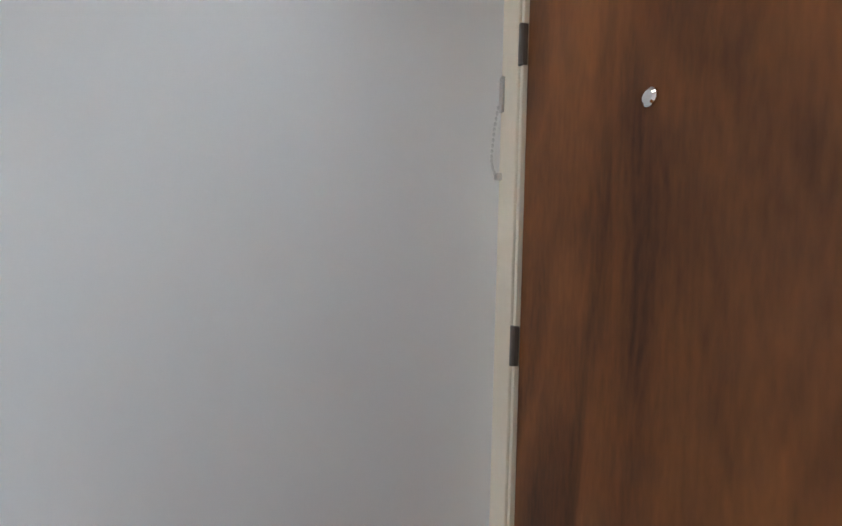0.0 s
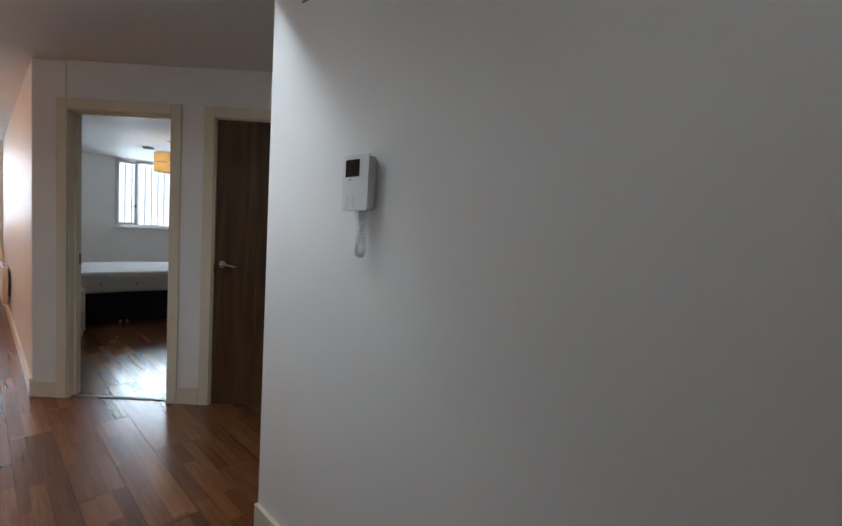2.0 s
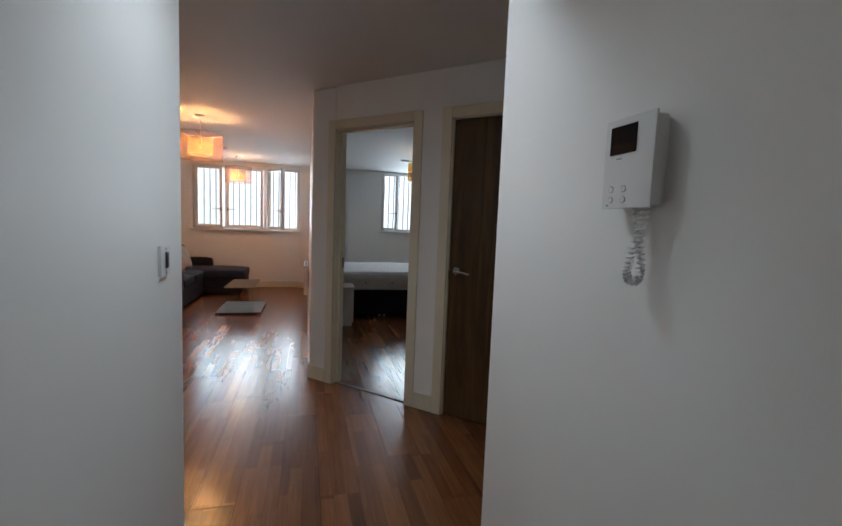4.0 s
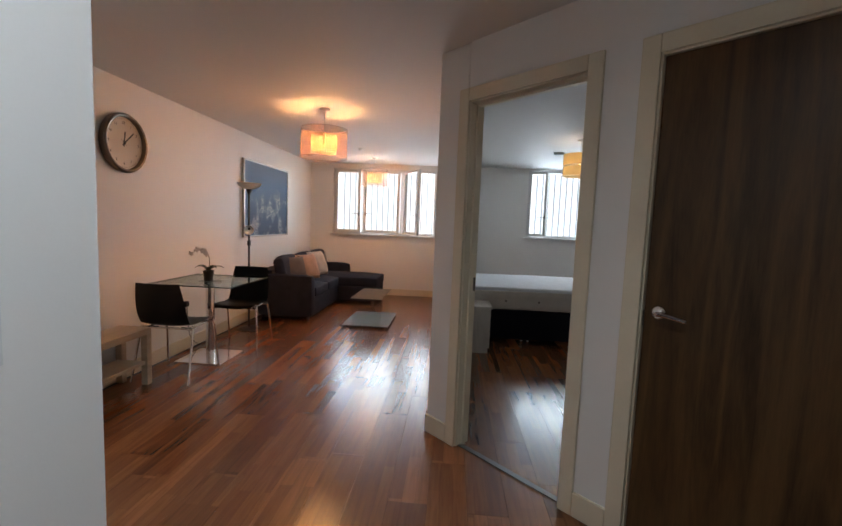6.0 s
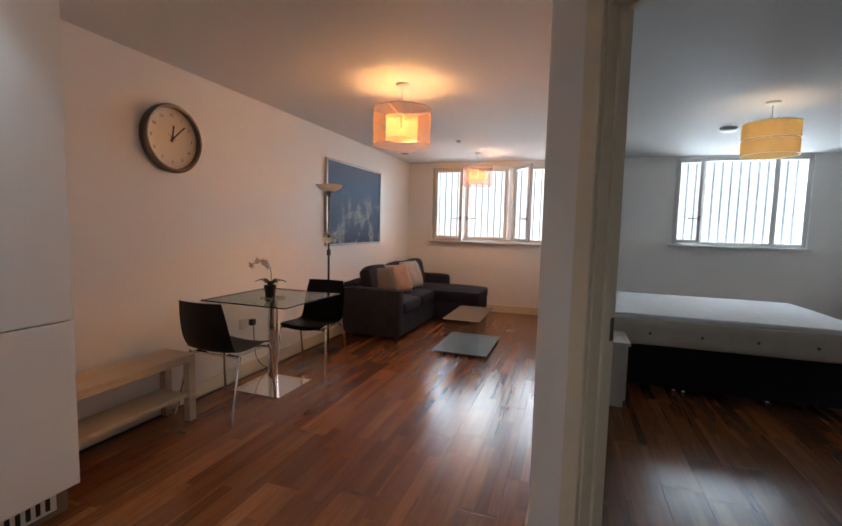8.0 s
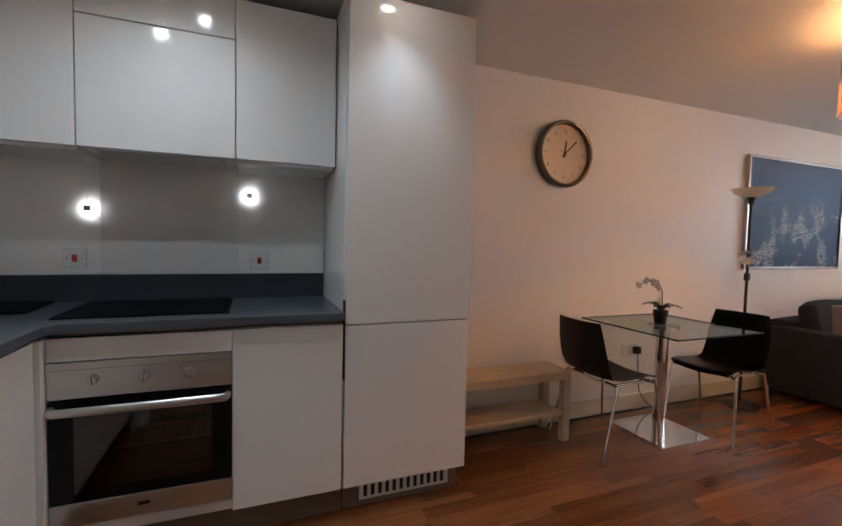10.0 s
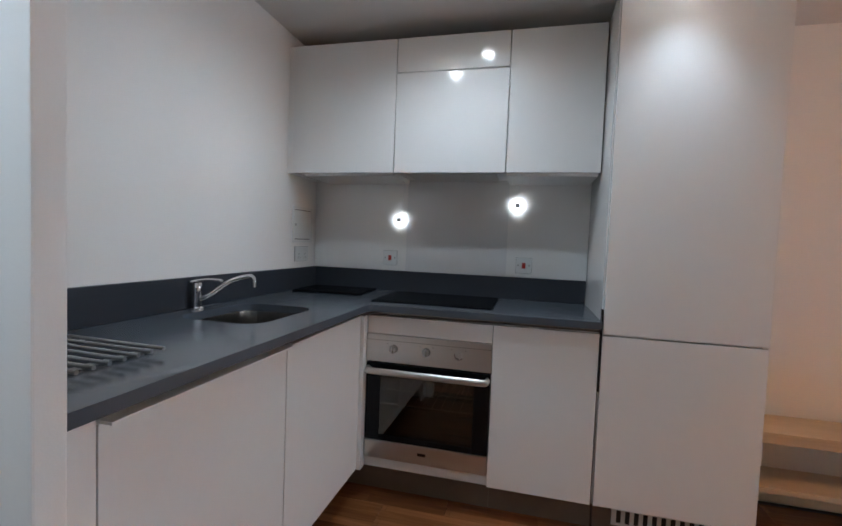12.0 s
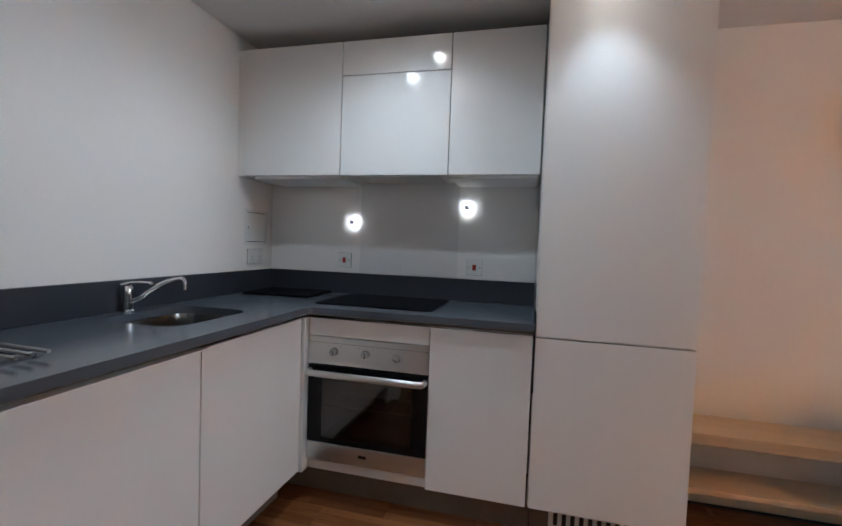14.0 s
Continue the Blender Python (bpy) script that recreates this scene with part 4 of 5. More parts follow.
for zz in (0.455, 0.525):
    rk = bmesh.new()
    for yy in np.linspace(0.65, 1.14, 12):
        rod(rk, (0.16, yy, zz), (0.545, yy, zz), 0.0018, 6)
    rod(rk, (0.545, 0.636, zz), (0.545, 1.154, zz), 0.0045, 8)
    rod(rk, (0.16, 0.636, zz), (0.16, 1.154, zz), 0.0032, 8)
    part("wire_shelf", rk, RACKWIRE, ov, "chrome wire shelf")

# Sink run
FY = 0.578


def sink_cabinet(x0, x1, label, pull):
    ob = thing("base_cabinet", label, "kitchen cabinet", at=(x0, 0, 0), group="base cabinets")
    part("carcass", box(x0, x1, 0.02, 0.553, TOE, 0.70), CARCASS, ob)
    front(ob, "cabinet_door", x0 + 0.0015, x1 - 0.0015, 0.557, FY, TOE + 0.005, 0.884)
    if pull:
        part("finger_pull", box(x0 + 0.003, x1 - 0.003, 0.570, 0.608, 0.8845, 0.8915, bev=0.0015), GLOSS, ob, "white edge pull")
    part("plinth", box(x0, x1, 0.28, 0.47, 0, TOE - 0.001), PLINTH, ob, "brown plinth")


sink_cabinet(0.621, 1.262, "gloss white sink cabinet under the worktop", False)
sink_cabinet(1.264, 1.905, "gloss white appliance door with a top edge pull", True)
ep = thing("end_filler", "gloss white filler panel at the worktop end", "filler panel", at=(1.907, 0.5, 0))
part("panel", box(1.907, 1.998, 0.557, FY, 0.0, 0.896, bev=0.002), GLOSS, ep)
part("return_panel", box(1.981, 1.998, 0.03, 0.556, 0.0, 0.896), CARCASS, ep)

# Worktop: one L-shaped slab with a rounded sink cut-out
SX, SY, SW, SD, SR = 1.035, 0.275, 0.42, 0.35, 0.08


def rounded(cx, cy, w, d, r, n=7):
    out = []
    for qx, qy, a0 in ((1, 1, 0), (-1, 1, 90), (-1, -1, 180), (1, -1, 270)):
        for k in range(n + 1):
            a = radians(a0 + 90 * k / n)
            out.append((cx + qx * (w / 2 - r) + r * math.cos(a), cy + qy * (d / 2 - r) + r * math.sin(a)))
    return out


bm = bmesh.new()
corner = [(0.6125 + 0.028 * (1 - math.sin(a)), 0.6125 + 0.028 * (1 - math.cos(a))) for a in np.linspace(0, math.pi / 2, 6)]
outer = [(0.003, 0.003), (1.998, 0.003), (1.998, 0.6125)] + corner + [(0.6125, 1.6405), (0.003, 1.6405)]
loops = []
for pts in (outer, rounded(SX, SY, SW, SD, SR)):
    vs = [bm.verts.new((x, y, WT)) for x, y in pts]
    loops += [bm.edges.new((vs[i], vs[(i + 1) % len(vs)])) for i in range(len(vs))]
filled = bmesh.ops.triangle_fill(bm, edges=loops, use_beauty=True, use_dissolve=False)
faces = [f for f in filled["geom"] if isinstance(f, bmesh.types.BMFace)]
down = bmesh.ops.extrude_face_region(bm, geom=faces)
bmesh.ops.translate(bm, vec=(0, 0, -0.03), verts=[v for v in down["geom"] if isinstance(v, bmesh.types.BMVert)])
solo("worktop", bm, STONE, "L-shaped dark grey quartz worktop with a sink cut-out", "worktop")
fr = thing("finger_rail", "brown recessed finger rail under the worktop edge", "rail", at=(0.57, 0.57, 0.89))
part("rail_strip", box(0.572, 1.997, 0.560, 0.571, 0.892, 0.9095, bev=0.001), RAIL, fr)
part("rail_strip", box(0.560, 0.571, 0.572, 1.638, 0.892, 0.9095, bev=0.001), RAIL, fr)
up = thing("upstand", "dark grey quartz upstand along the worktop walls", "upstand", at=(0.02, 0.02, WT))
# the strips carry their shade in the stone colour
part("upstand_strip", box(0.001, 0.02, 0.0205, 1.6405, WT + 0.0005, 1.066, bev=0.002), STONE_SHADED, up)
part("upstand_strip", box(0.001, 1.998, 0.001, 0.02, WT + 0.0005, 1.066, bev=0.002), STONE_SHADED, up)
part("upstand_strip", box(1.979, 1.998, 0.0205, 0.60, WT + 0.0005, 1.066, bev=0.002), STONE_SHADED, up)

sk = thing("kitchen_sink", "small undermounted stainless steel sink bowl", "sink", at=(SX, SY, WT - 0.2))
b = bmesh.new()
rings = []
for inset, z, r in ((-0.006, WT - 0.0305, SR), (0.003, WT - 0.032, SR), (0.006, WT - 0.06, SR), (0.014, WT - 0.165, SR * 0.9), (0.04, WT - 0.186, SR * 0.7), (0.15, WT - 0.189, 0.01)):
    rings.append([b.verts.new((x, y, z)) for x, y in rounded(SX, SY, SW - 2 * inset, SD - 2 * inset, max(r, 0.008))])
for p_, q_ in zip(rings, rings[1:]):
    for i in range(len(p_)):
        b.faces.new((p_[i], p_[(i + 1) % len(p_)], q_[(i + 1) % len(q_)], q_[i]))
b.faces.new(rings[-1])
part("bowl", b, SINKSTEEL, sk)
part("waste", lathe(bmesh.new(), ((0.0, 0.003), (0.02, 0.002), (0.035, 0.004), (0.042, 0.0)), (SX, SY, WT - 0.1885), 28), CHROME, sk, "chrome waste")
for dx in (-0.028, 0.004):
    part("overflow_slot", box(SX - SW / 2 + 0.0068, SX - SW / 2 + 0.0115, SY + dx, SY + dx + 0.022, WT - 0.098, WT - 0.074), DARK, sk, "dark overflow slot")

TX, TY = 1.065, 0.052
tp = thing("mixer_tap", "chrome single-lever mixer tap behind the sink", "tap", at=(TX, TY, WT))
part("body", lathe(bmesh.new(), ((0.025, 0.0), (0.025, 0.006), (0.0185, 0.011), (0.0175, 0.07), (0.0195, 0.093), (0.015, 0.106), (0.0, 0.109)), (TX, TY, WT), 28), CHROME, tp)
part("spout", tube(bmesh.new(), smooth_line([(TX, TY + 0.01, WT + 0.04), (TX - 0.012, TY + 0.045, WT + 0.058), (1.025, 0.17, WT + 0.115), (1.003, 0.235, WT + 0.138), (0.998, 0.257, WT + 0.133), (0.997, 0.262, WT + 0.107)], 5), 0.0088, 12), CHROME, tp)
part("nozzle", cyl(bmesh.new(), (0.997, 0.262, WT + 0.096), 0.0105, 0.024, "z", 18), CHROME, tp)
lv = tube(bmesh.new(), smooth_line([(TX + 0.014, TY - 0.016, WT + 0.104), (TX, TY + 0.01, WT + 0.116), (TX - 0.008, TY + 0.05, WT + 0.124), (TX - 0.014, TY + 0.10, WT + 0.122)], 5), 0.0105, 12)
for v in lv.verts:
    v.co.z = WT + 0.116 + (v.co.z - WT - 0.116) * 0.55
part("lever", lv, CHROME, tp, "flat chrome lever")

hbx = thing("induction_hob", "black glass hob set on the grey worktop", "hob", at=(0.3, 0.89, WT))
part("glass_plate", box(0.045, 0.50, 0.58, 1.178, WT + 0.0005, WT + 0.006, bev=0.0015), HOBGLASS, hbx)
cb = bmesh.new()
bx(cb, -0.155, 0.155, -0.20, 0.20, 0.0, 0.012, bev=0.004)
board = solo("worktop_saver", cb, HOBGLASS, "black glass chopping board lying in the worktop corner", "chopping board")
board.matrix_basis = pose(0.19, 0.245, WT + 0.0005, 0, 0, 3)
tv = thing("steel_trivet", "slatted stainless steel trivet on the worktop", "trivet", at=(1.75, 0.33, WT))
for i in range(9):
    x = 1.645 + i * 0.035
    part("bar", rod(bmesh.new(), (x, 0.12, WT + 0.019), (x + 0.012, 0.478, WT + 0.019), 0.005, 10), DULLSTEEL, tv)
for y in (0.20, 0.42):
    part("cross_bar", rod(bmesh.new(), (1.635, y, WT + 0.0085), (1.935, y, WT + 0.0085), 0.0045, 8), DULLSTEEL, tv)
    for x in (1.65, 1.92):
        part("foot", cyl(bmesh.new(), (x, y, WT + 0.0002), 0.005, 0.006, "z", 10), BLACKPLASTIC, tv)

# Splashback
sb = thing("glass_splashback", "glossy pale back-painted glass splashback in three panels", "splashback", at=(0, 0.02, 1.066))
part("glass_panel", box(0.001, 0.007, 0.004, 0.6135, 1.067, 1.6105, bev=0.001), SPLASH, sb)
part("glass_panel", box(0.001, 0.007, 0.6155, 1.2025, 1.067, 1.6105, bev=0.001), SPLASH_MID, sb, "greyer glass panel behind the hob")
part("glass_panel", box(0.001, 0.007, 1.2045, 1.641, 1.067, 1.6105, bev=0.001), SPLASH, sb)
for y in (0.6145, 1.2035):
    part("joint_strip", box(0.001, 0.009, y - 0.004, y + 0.004, 1.067, 1.6), SPLASH_MID, sb)


def loose_light(y, z, y_top, x):
    """A small under-cabinet light hanging on its lead in front of the glass."""
    ob = thing("loose_cabinet_light", "lit under-cabinet light hanging loose on its lead", "cabinet light", at=(x, y, z), group="loose cabinet lights")
    part("lead", tube(bmesh.new(), smooth_line([(0.06, y_top, 1.61), (x + 0.005, y_top, 1.54), (x + 0.004, y, z + 0.03), (x + 0.003, y, z + 0.008)], 6), 0.0018, 6), PLASTIC, ob, "thin white lead")
    part("housing", box(x, x + 0.012, y - 0.013, y + 0.013, z - 0.012, z + 0.012, bev=0.003), BLACKPLASTIC, ob, "small dark housing")
    part("lens", cyl(bmesh.new(), (x - 0.002, y, z), 0.009, 0.0018, "x", 16), SPOTGLOW, ob, "bright lens")
    lamp("cabinet_light_beam", "SPOT", look((x - 0.004, y, z), (0, y, z)), 0.3, COOL, radius=0.006, cone=150, blend=0.8)


loose_light(0.572, 1.372, 0.60, 0.045)
loose_light(1.257, 1.468, 1.262, 0.045)


def spur(y, z):
    ob = thing("cooker_switch", "white switched spur with a red rocker on the splashback", "switch", at=(0.007, y, z), group="red rocker switches")
    part("back_box", box(0.0071, 0.0105, y - 0.0445, y + 0.0445, z - 0.0445, z + 0.0445), GREYPLASTIC, ob)
    part("plate", box(0.0107, 0.015, y - 0.043, y + 0.043, z - 0.043, z + 0.043, bev=0.002), PLASTIC, ob)
    part("rocker", box(0.0152, 0.019, y - 0.010, y + 0.010, z - 0.016, z + 0.016, bev=0.002), RED, ob, "red rocker")
    for k in (-0.03, 0.03):
        part("screw", cyl(bmesh.new(), (0.0151, y + k, z), 0.0035, 0.001, "x", 10), DARKMETAL, ob)


spur(0.512, 1.142)
spur(1.306, 1.134)
ss = thing("double_socket", "white double socket outlet on the wall by the worktop", "socket", at=(0.175, 0, 1.1))
part("back_box", box(0.1005, 0.2495, 0.0005, 0.004, 1.1025, 1.1915), GREYPLASTIC, ss)
part("plate", box(0.102, 0.248, 0.0042, 0.009, 1.104, 1.19, bev=0.002), PLASTIC, ss)
for x in (0.14, 0.21):
    part("rocker", box(x - 0.006, x + 0.006, 0.0092, 0.013, 1.166, 1.182, bev=0.001), PLASTIC, ss)
    for dx, dz in ((0, 0.02), (-0.011, 0.0), (0.011, 0.0)):
        part("slot", box(x + dx - 0.002, x + dx + 0.002, 0.0091, 0.0095, 1.125 + dz - 0.004, 1.125 + dz + 0.004), DARK, ss)
ap = thing("access_panel", "white painted access hatch in the wall above the socket", "access panel", at=(0.17, 0, 1.22))
part("dark_joint", box(0.0765, 0.2615, 0.0006, 0.0025, 1.2325, 1.4075), DARK, ap)
for a, b_, z0, z1 in ((0.058, 0.076, 1.215, 1.425), (0.262, 0.280, 1.215, 1.425), (0.076, 0.262, 1.215, 1.232), (0.076, 0.262, 1.408, 1.425)):
    part("frame_bar", box(a, b_, 0.0005, 0.008, z0, z1, bev=0.001), PLASTIC, ap)
part("hatch", box(0.080, 0.258, 0.0027, 0.006, 1.236, 1.404, bev=0.001), PLASTIC, ap)
part("catch", box(0.247, 0.255, 0.0062, 0.009, 1.31, 1.325, bev=0.001), GREYPLASTIC, ap)

# ---- Living room ----
CLOCKRIM = mat("dark_clock_metal", (0.16, 0.14, 0.12), 0.3, 0.7, var=0.08)
clk = thing("wall_clock", "round grey-rimmed wall clock showing a little after noon", "clock", local=True)
clk.matrix_basis = Matrix.Translation((0.0, 3.258, 1.872)) @ Matrix.Rotation(radians(90), 4, "Y") @ Matrix.Rotation(radians(90), 4, "Z")
part("rim", lathe(bmesh.new(), ((0.222, 0.001), (0.228, 0.02), (0.226, 0.045), (0.215, 0.058), (0.203, 0.055), (0.199, 0.022)), seg=64), CLOCKRIM, clk, "grey metal rim")
part("back", cyl(bmesh.new(), (0, 0, 0.001), 0.2215, 0.016, "z", 48), DARKMETAL, clk)
part("face", cyl(bmesh.new(), (0, 0, 0.0172), 0.1985, 0.004, "z", 64), CLOCKFACE, clk, "cream printed face")
INK = mat("clock_ink", (0.03, 0.027, 0.024), 0.5)
for k in range(12):
    a = radians(90 - 30 * k)
    word = str(k if k else 12)
    cu = bpy.data.curves.new("numeral", "FONT")
    cu.body, cu.size, cu.align_x, cu.align_y, cu.extrude = word, 0.032, "CENTER", "CENTER", 0.0004
    tmp = bpy.data.objects.new("numeral", cu)
    me = bpy.data.meshes.new_from_object(tmp)
    bpy.data.objects.remove(tmp)
    me.materials.clear()
    me.materials.append(INK)
    nob = new("numeral", me)
    nob.parent = clk
    nob.matrix_basis = Matrix.Translation((0.155 * math.cos(a), 0.155 * math.sin(a), 0.0218))
for k in range(60):
    a = radians(6 * k)
    b = bmesh.new()
    bx(b, 0.182, 0.190 if k % 5 else 0.194, -0.0009, 0.0009, 0.0213, 0.0218)
    bmesh.ops.rotate(b, verts=b.verts, matrix=Matrix.Rotation(a, 3, "Z"))
    part("minute_mark", b, INK, clk, smooth=False)


def pointer(deg, length, w, z, name):
    b = bmesh.new()
    bx(b, -0.025, length, -w, w, z, z + 0.0015)
    bmesh.ops.rotate(b, verts=b.verts, matrix=Matrix.Rotation(radians(90 - deg), 3, "Z"))
    part(name, b, INK, clk, smooth=False)


pointer(8, 0.09, 0.006, 0.025, "hour_pointer")
pointer(47, 0.135, 0.0048, 0.0275, "minute_pointer")
pointer(305, 0.045, 0.0012, 0.030, "second_pointer")
part("boss", cyl(bmesh.new(), (0, 0, 0.0245), 0.008, 0.009, "z", 16), INK, clk)

pic = thing("framed_picture", "large blue dusk city print in a thin silver frame", "picture", at=(0, 5.21, 1.075), local=False)
OFFSET[pic] = Vector((0, 5.21, 1.075))
PY0, PY1, PZ0, PZ1 = 5.205, 6.635, 1.078, 2.06
part("print", box(0.004, 0.020, PY0 + 0.012, PY1 - 0.012, PZ0 + 0.012, PZ1 - 0.012), PICTURE, pic, "blue dusk city print", smooth=False)
for y0, y1, z0, z1 in ((PY0, PY0 + 0.02, PZ0, PZ1), (PY1 - 0.02, PY1, PZ0, PZ1), (PY0 + 0.02, PY1 - 0.02, PZ0, PZ0 + 0.02), (PY0 + 0.02, PY1 - 0.02, PZ1 - 0.02, PZ1)):
    part("frame_bar", box(0.001, 0.032, y0, y1, z0, z1, bev=0.002), SILVER, pic)

# Low bench
bn = thing("low_bench", "pale birch low bench with a lower shelf", "bench", at=(0.15, 2.72, 0))
part("top", box(0.025, 0.285, 2.275, 3.165, 0.40, 0.45, bev=0.002), BIRCH, bn)
part("shelf", box(0.04, 0.27, 2.325, 3.115, 0.165, 0.19, bev=0.002), BIRCH, bn)
for x in (0.025, 0.235):
    for y in (2.275, 3.115):
        part("leg", box(x, x + 0.05, y, y + 0.05, 0, 0.3995, bev=0.002), BIRCH, bn)

# Glass table
gt = thing("dining_table", "square glass dining table on a steel pedestal", "table", at=(0.37, 3.85, 0))
part("tabletop", box(0.02, 0.765, 3.475, 4.225, 0.728, 0.738, bev=0.002), TABLEGLASS, gt, "clear glass top with dark edges", smooth=False)
EDGE = mat("dark_glass_edge", (0.02, 0.035, 0.032), 0.12, var=0.05)
for a, b_, c, d in ((0.0195, 0.7655, 3.4735, 3.4745), (0.0195, 0.7655, 4.2255, 4.2265), (0.0185, 0.0195, 3.4735, 4.2265), (0.7655, 0.7665, 3.4735, 4.2265)):
    part("glass_edge", box(a, b_, c, d, 0.7285, 0.7375), EDGE, gt, smooth=False)
part("column", cyl(bmesh.new(), (0.37, 3.85, 0.012), 0.038, 0.70, "z", 32), CHROME, gt, "polished steel column")
part("top_plate", cyl(bmesh.new(), (0.37, 3.85, 0.7125), 0.10, 0.015, "z", 32), CHROME, gt)
part("base_plate", box(0.15, 0.59, 3.635, 4.065, 0.0005, 0.0115, bev=0.002), CHROME, gt, "polished square base plate")


def shell_chair():
    """A moulded shell on four tubular legs; it faces +y from its own origin."""
    ob = thing("dining_chair", "black moulded plastic shell chair on chrome legs", "chair", group="chairs at the glass table", local=True)
    prof = smooth_line([(0.235, 0.425), (0.20, 0.448), (0.08, 0.445), (-0.06, 0.436), (-0.155, 0.455), (-0.205, 0.53), (-0.235, 0.65), (-0.262, 0.80)], 4)
    pts = [(p.x, p.y) for p in [Vector((a[0], a[1], 0)) for a in prof]]
    b = bmesh.new()
    n, rows = 10, []
    for i, (y, z) in enumerate(pts):
        t = i / (len(pts) - 1)
        half = 0.205 - 0.03 * max(0, t - 0.75) * 4 * (t - 0.75) * 4 - (0.03 if t < 0.05 else 0)
        row = []
        for k in range(n + 1):
            u = -1 + 2 * k / n
            bow = 0.030 * u * u
            row.append(b.verts.new((u * half, y + (bow if t > 0.6 else 0.0), z + (bow * 0.6 if t <= 0.6 else 0.0))))
        rows.append(row)
    for r0, r1 in zip(rows, rows[1:]):
        for k in range(n):
            b.faces.new((r0[k], r0[k + 1], r1[k + 1], r1[k]))
    bmesh.ops.solidify(b, geom=list(b.faces), thickness=0.008)
    part("seat_shell", b, BLACKPLASTIC, ob, "black moulded seat and back")
    for sx in (-1, 1):
        part("leg", tube(bmesh.new(), smooth_line([(sx * 0.10, 0.16, 0.425), (sx * 0.19, 0.175, 0.425), (sx * 0.215, 0.19, 0.40), (sx * 0.235, 0.225, 0.0)], 6), 0.009, 10), CHROME, ob, "chrome tube leg")
        part("leg", tube(bmesh.new(), smooth_line([(sx * 0.10, -0.09, 0.42), (sx * 0.20, -0.11, 0.42), (sx * 0.218, -0.13, 0.39), (sx * 0.235, -0.225, 0.0)], 6), 0.009, 10), CHROME, ob, "chrome tube leg")
        part("side_rail", tube(bmesh.new(), [(sx * 0.17, 0.18, 0.428), (sx * 0.17, -0.11, 0.422)], 0.008, 8), CHROME, ob)
    part("cross_rail", tube(bmesh.new(), [(-0.19, -0.11, 0.42), (0.19, -0.11, 0.42)], 0.008, 8), CHROME, ob)
    return ob


ch = shell_chair()
ch.matrix_basis = pose(0.355, 3.375, 0, 0, 0, 0)
copy_thing(ch, pose(0.465, 4.29, 0, 0, 0, 184))

# Orchid
orc = thing("orchid_plant", "white orchid in a black pot on the glass table", "plant", at=(0.385, 3.80, 0.7385))
OX, OY, OZ = 0.385, 3.80, 0.7385
part("pot", lathe(bmesh.new(), ((0.0, 0.001), (0.036, 0.001), (0.048, 0.095), (0.044, 0.095), (0.04, 0.08), (0.0, 0.08)), (OX, OY, OZ), 28), BLACKPLASTIC, orc, "black plant pot")
rng = random.Random(4)
for k, (a, ln) in enumerate(((15, 0.13), (80, 0.10), (160, 0.14), (215, 0.11), (290, 0.12), (340, 0.10))):
    b = bmesh.new()
    ca, sa = math.cos(radians(a)), math.sin(radians(a))
    row = []
    for i in range(9):
        t = i / 8
        w = 0.018 * math.sin(math.pi * min(1, 0.12 + 0.88 * t)) + 0.002
        r = ln * t
        h = 0.085 + 0.05 * math.sin(math.pi * 0.75 * t)
        row.append([b.verts.new((OX + ca * r + s * sa * w, OY + sa * r - s * ca * w, OZ + h + abs(s) * 0.005)) for s in (-1, 0, 1)])
    for p_, q_ in zip(row, row[1:]):
        for j in range(2):
            b.faces.new((p_[j], p_[j + 1], q_[j + 1], q_[j]))
    bmesh.ops.solidify(b, geom=list(b.faces), thickness=0.002)
    part("leaf", b, LEAF, orc, "dark green strap leaf")
stem = smooth_line([(OX, OY, OZ + 0.08), (OX + 0.01, OY, OZ + 0.17), (OX, OY - 0.01, OZ + 0.25), (OX - 0.05, OY - 0.03, OZ + 0.285), (OX - 0.12, OY - 0.05, OZ + 0.26)], 8)
part("stem", tube(bmesh.new(), stem, 0.0025, 6), LEAF, orc, "thin green stem")
for i, idx in enumerate((16, 19, 22, 25, 28, 31)):
    c = stem[min(idx, len(stem) - 1)] + Vector((rng.uniform(-0.015, 0.015), rng.uniform(-0.02, 0.02), rng.uniform(-0.015, 0.01)))
    b = bmesh.new()
    for k in range(5):
        ang = k * 2 * math.pi / 5 + rng.random()
        m = Matrix.Translation(c) @ Matrix.Rotation(rng.uniform(-0.5, 0.5), 4, "X") @ Matrix.Rotation(ang, 4, "Y") @ Matrix.Translation((0.014, 0, 0)) @ Matrix.Diagonal((0.015, 0.004, 0.010, 1))
        bmesh.ops.create_uvsphere(b, u_segments=8, v_segments=6, radius=1, matrix=m)
    part("blossom", b, PETAL, orc, "white blossom")

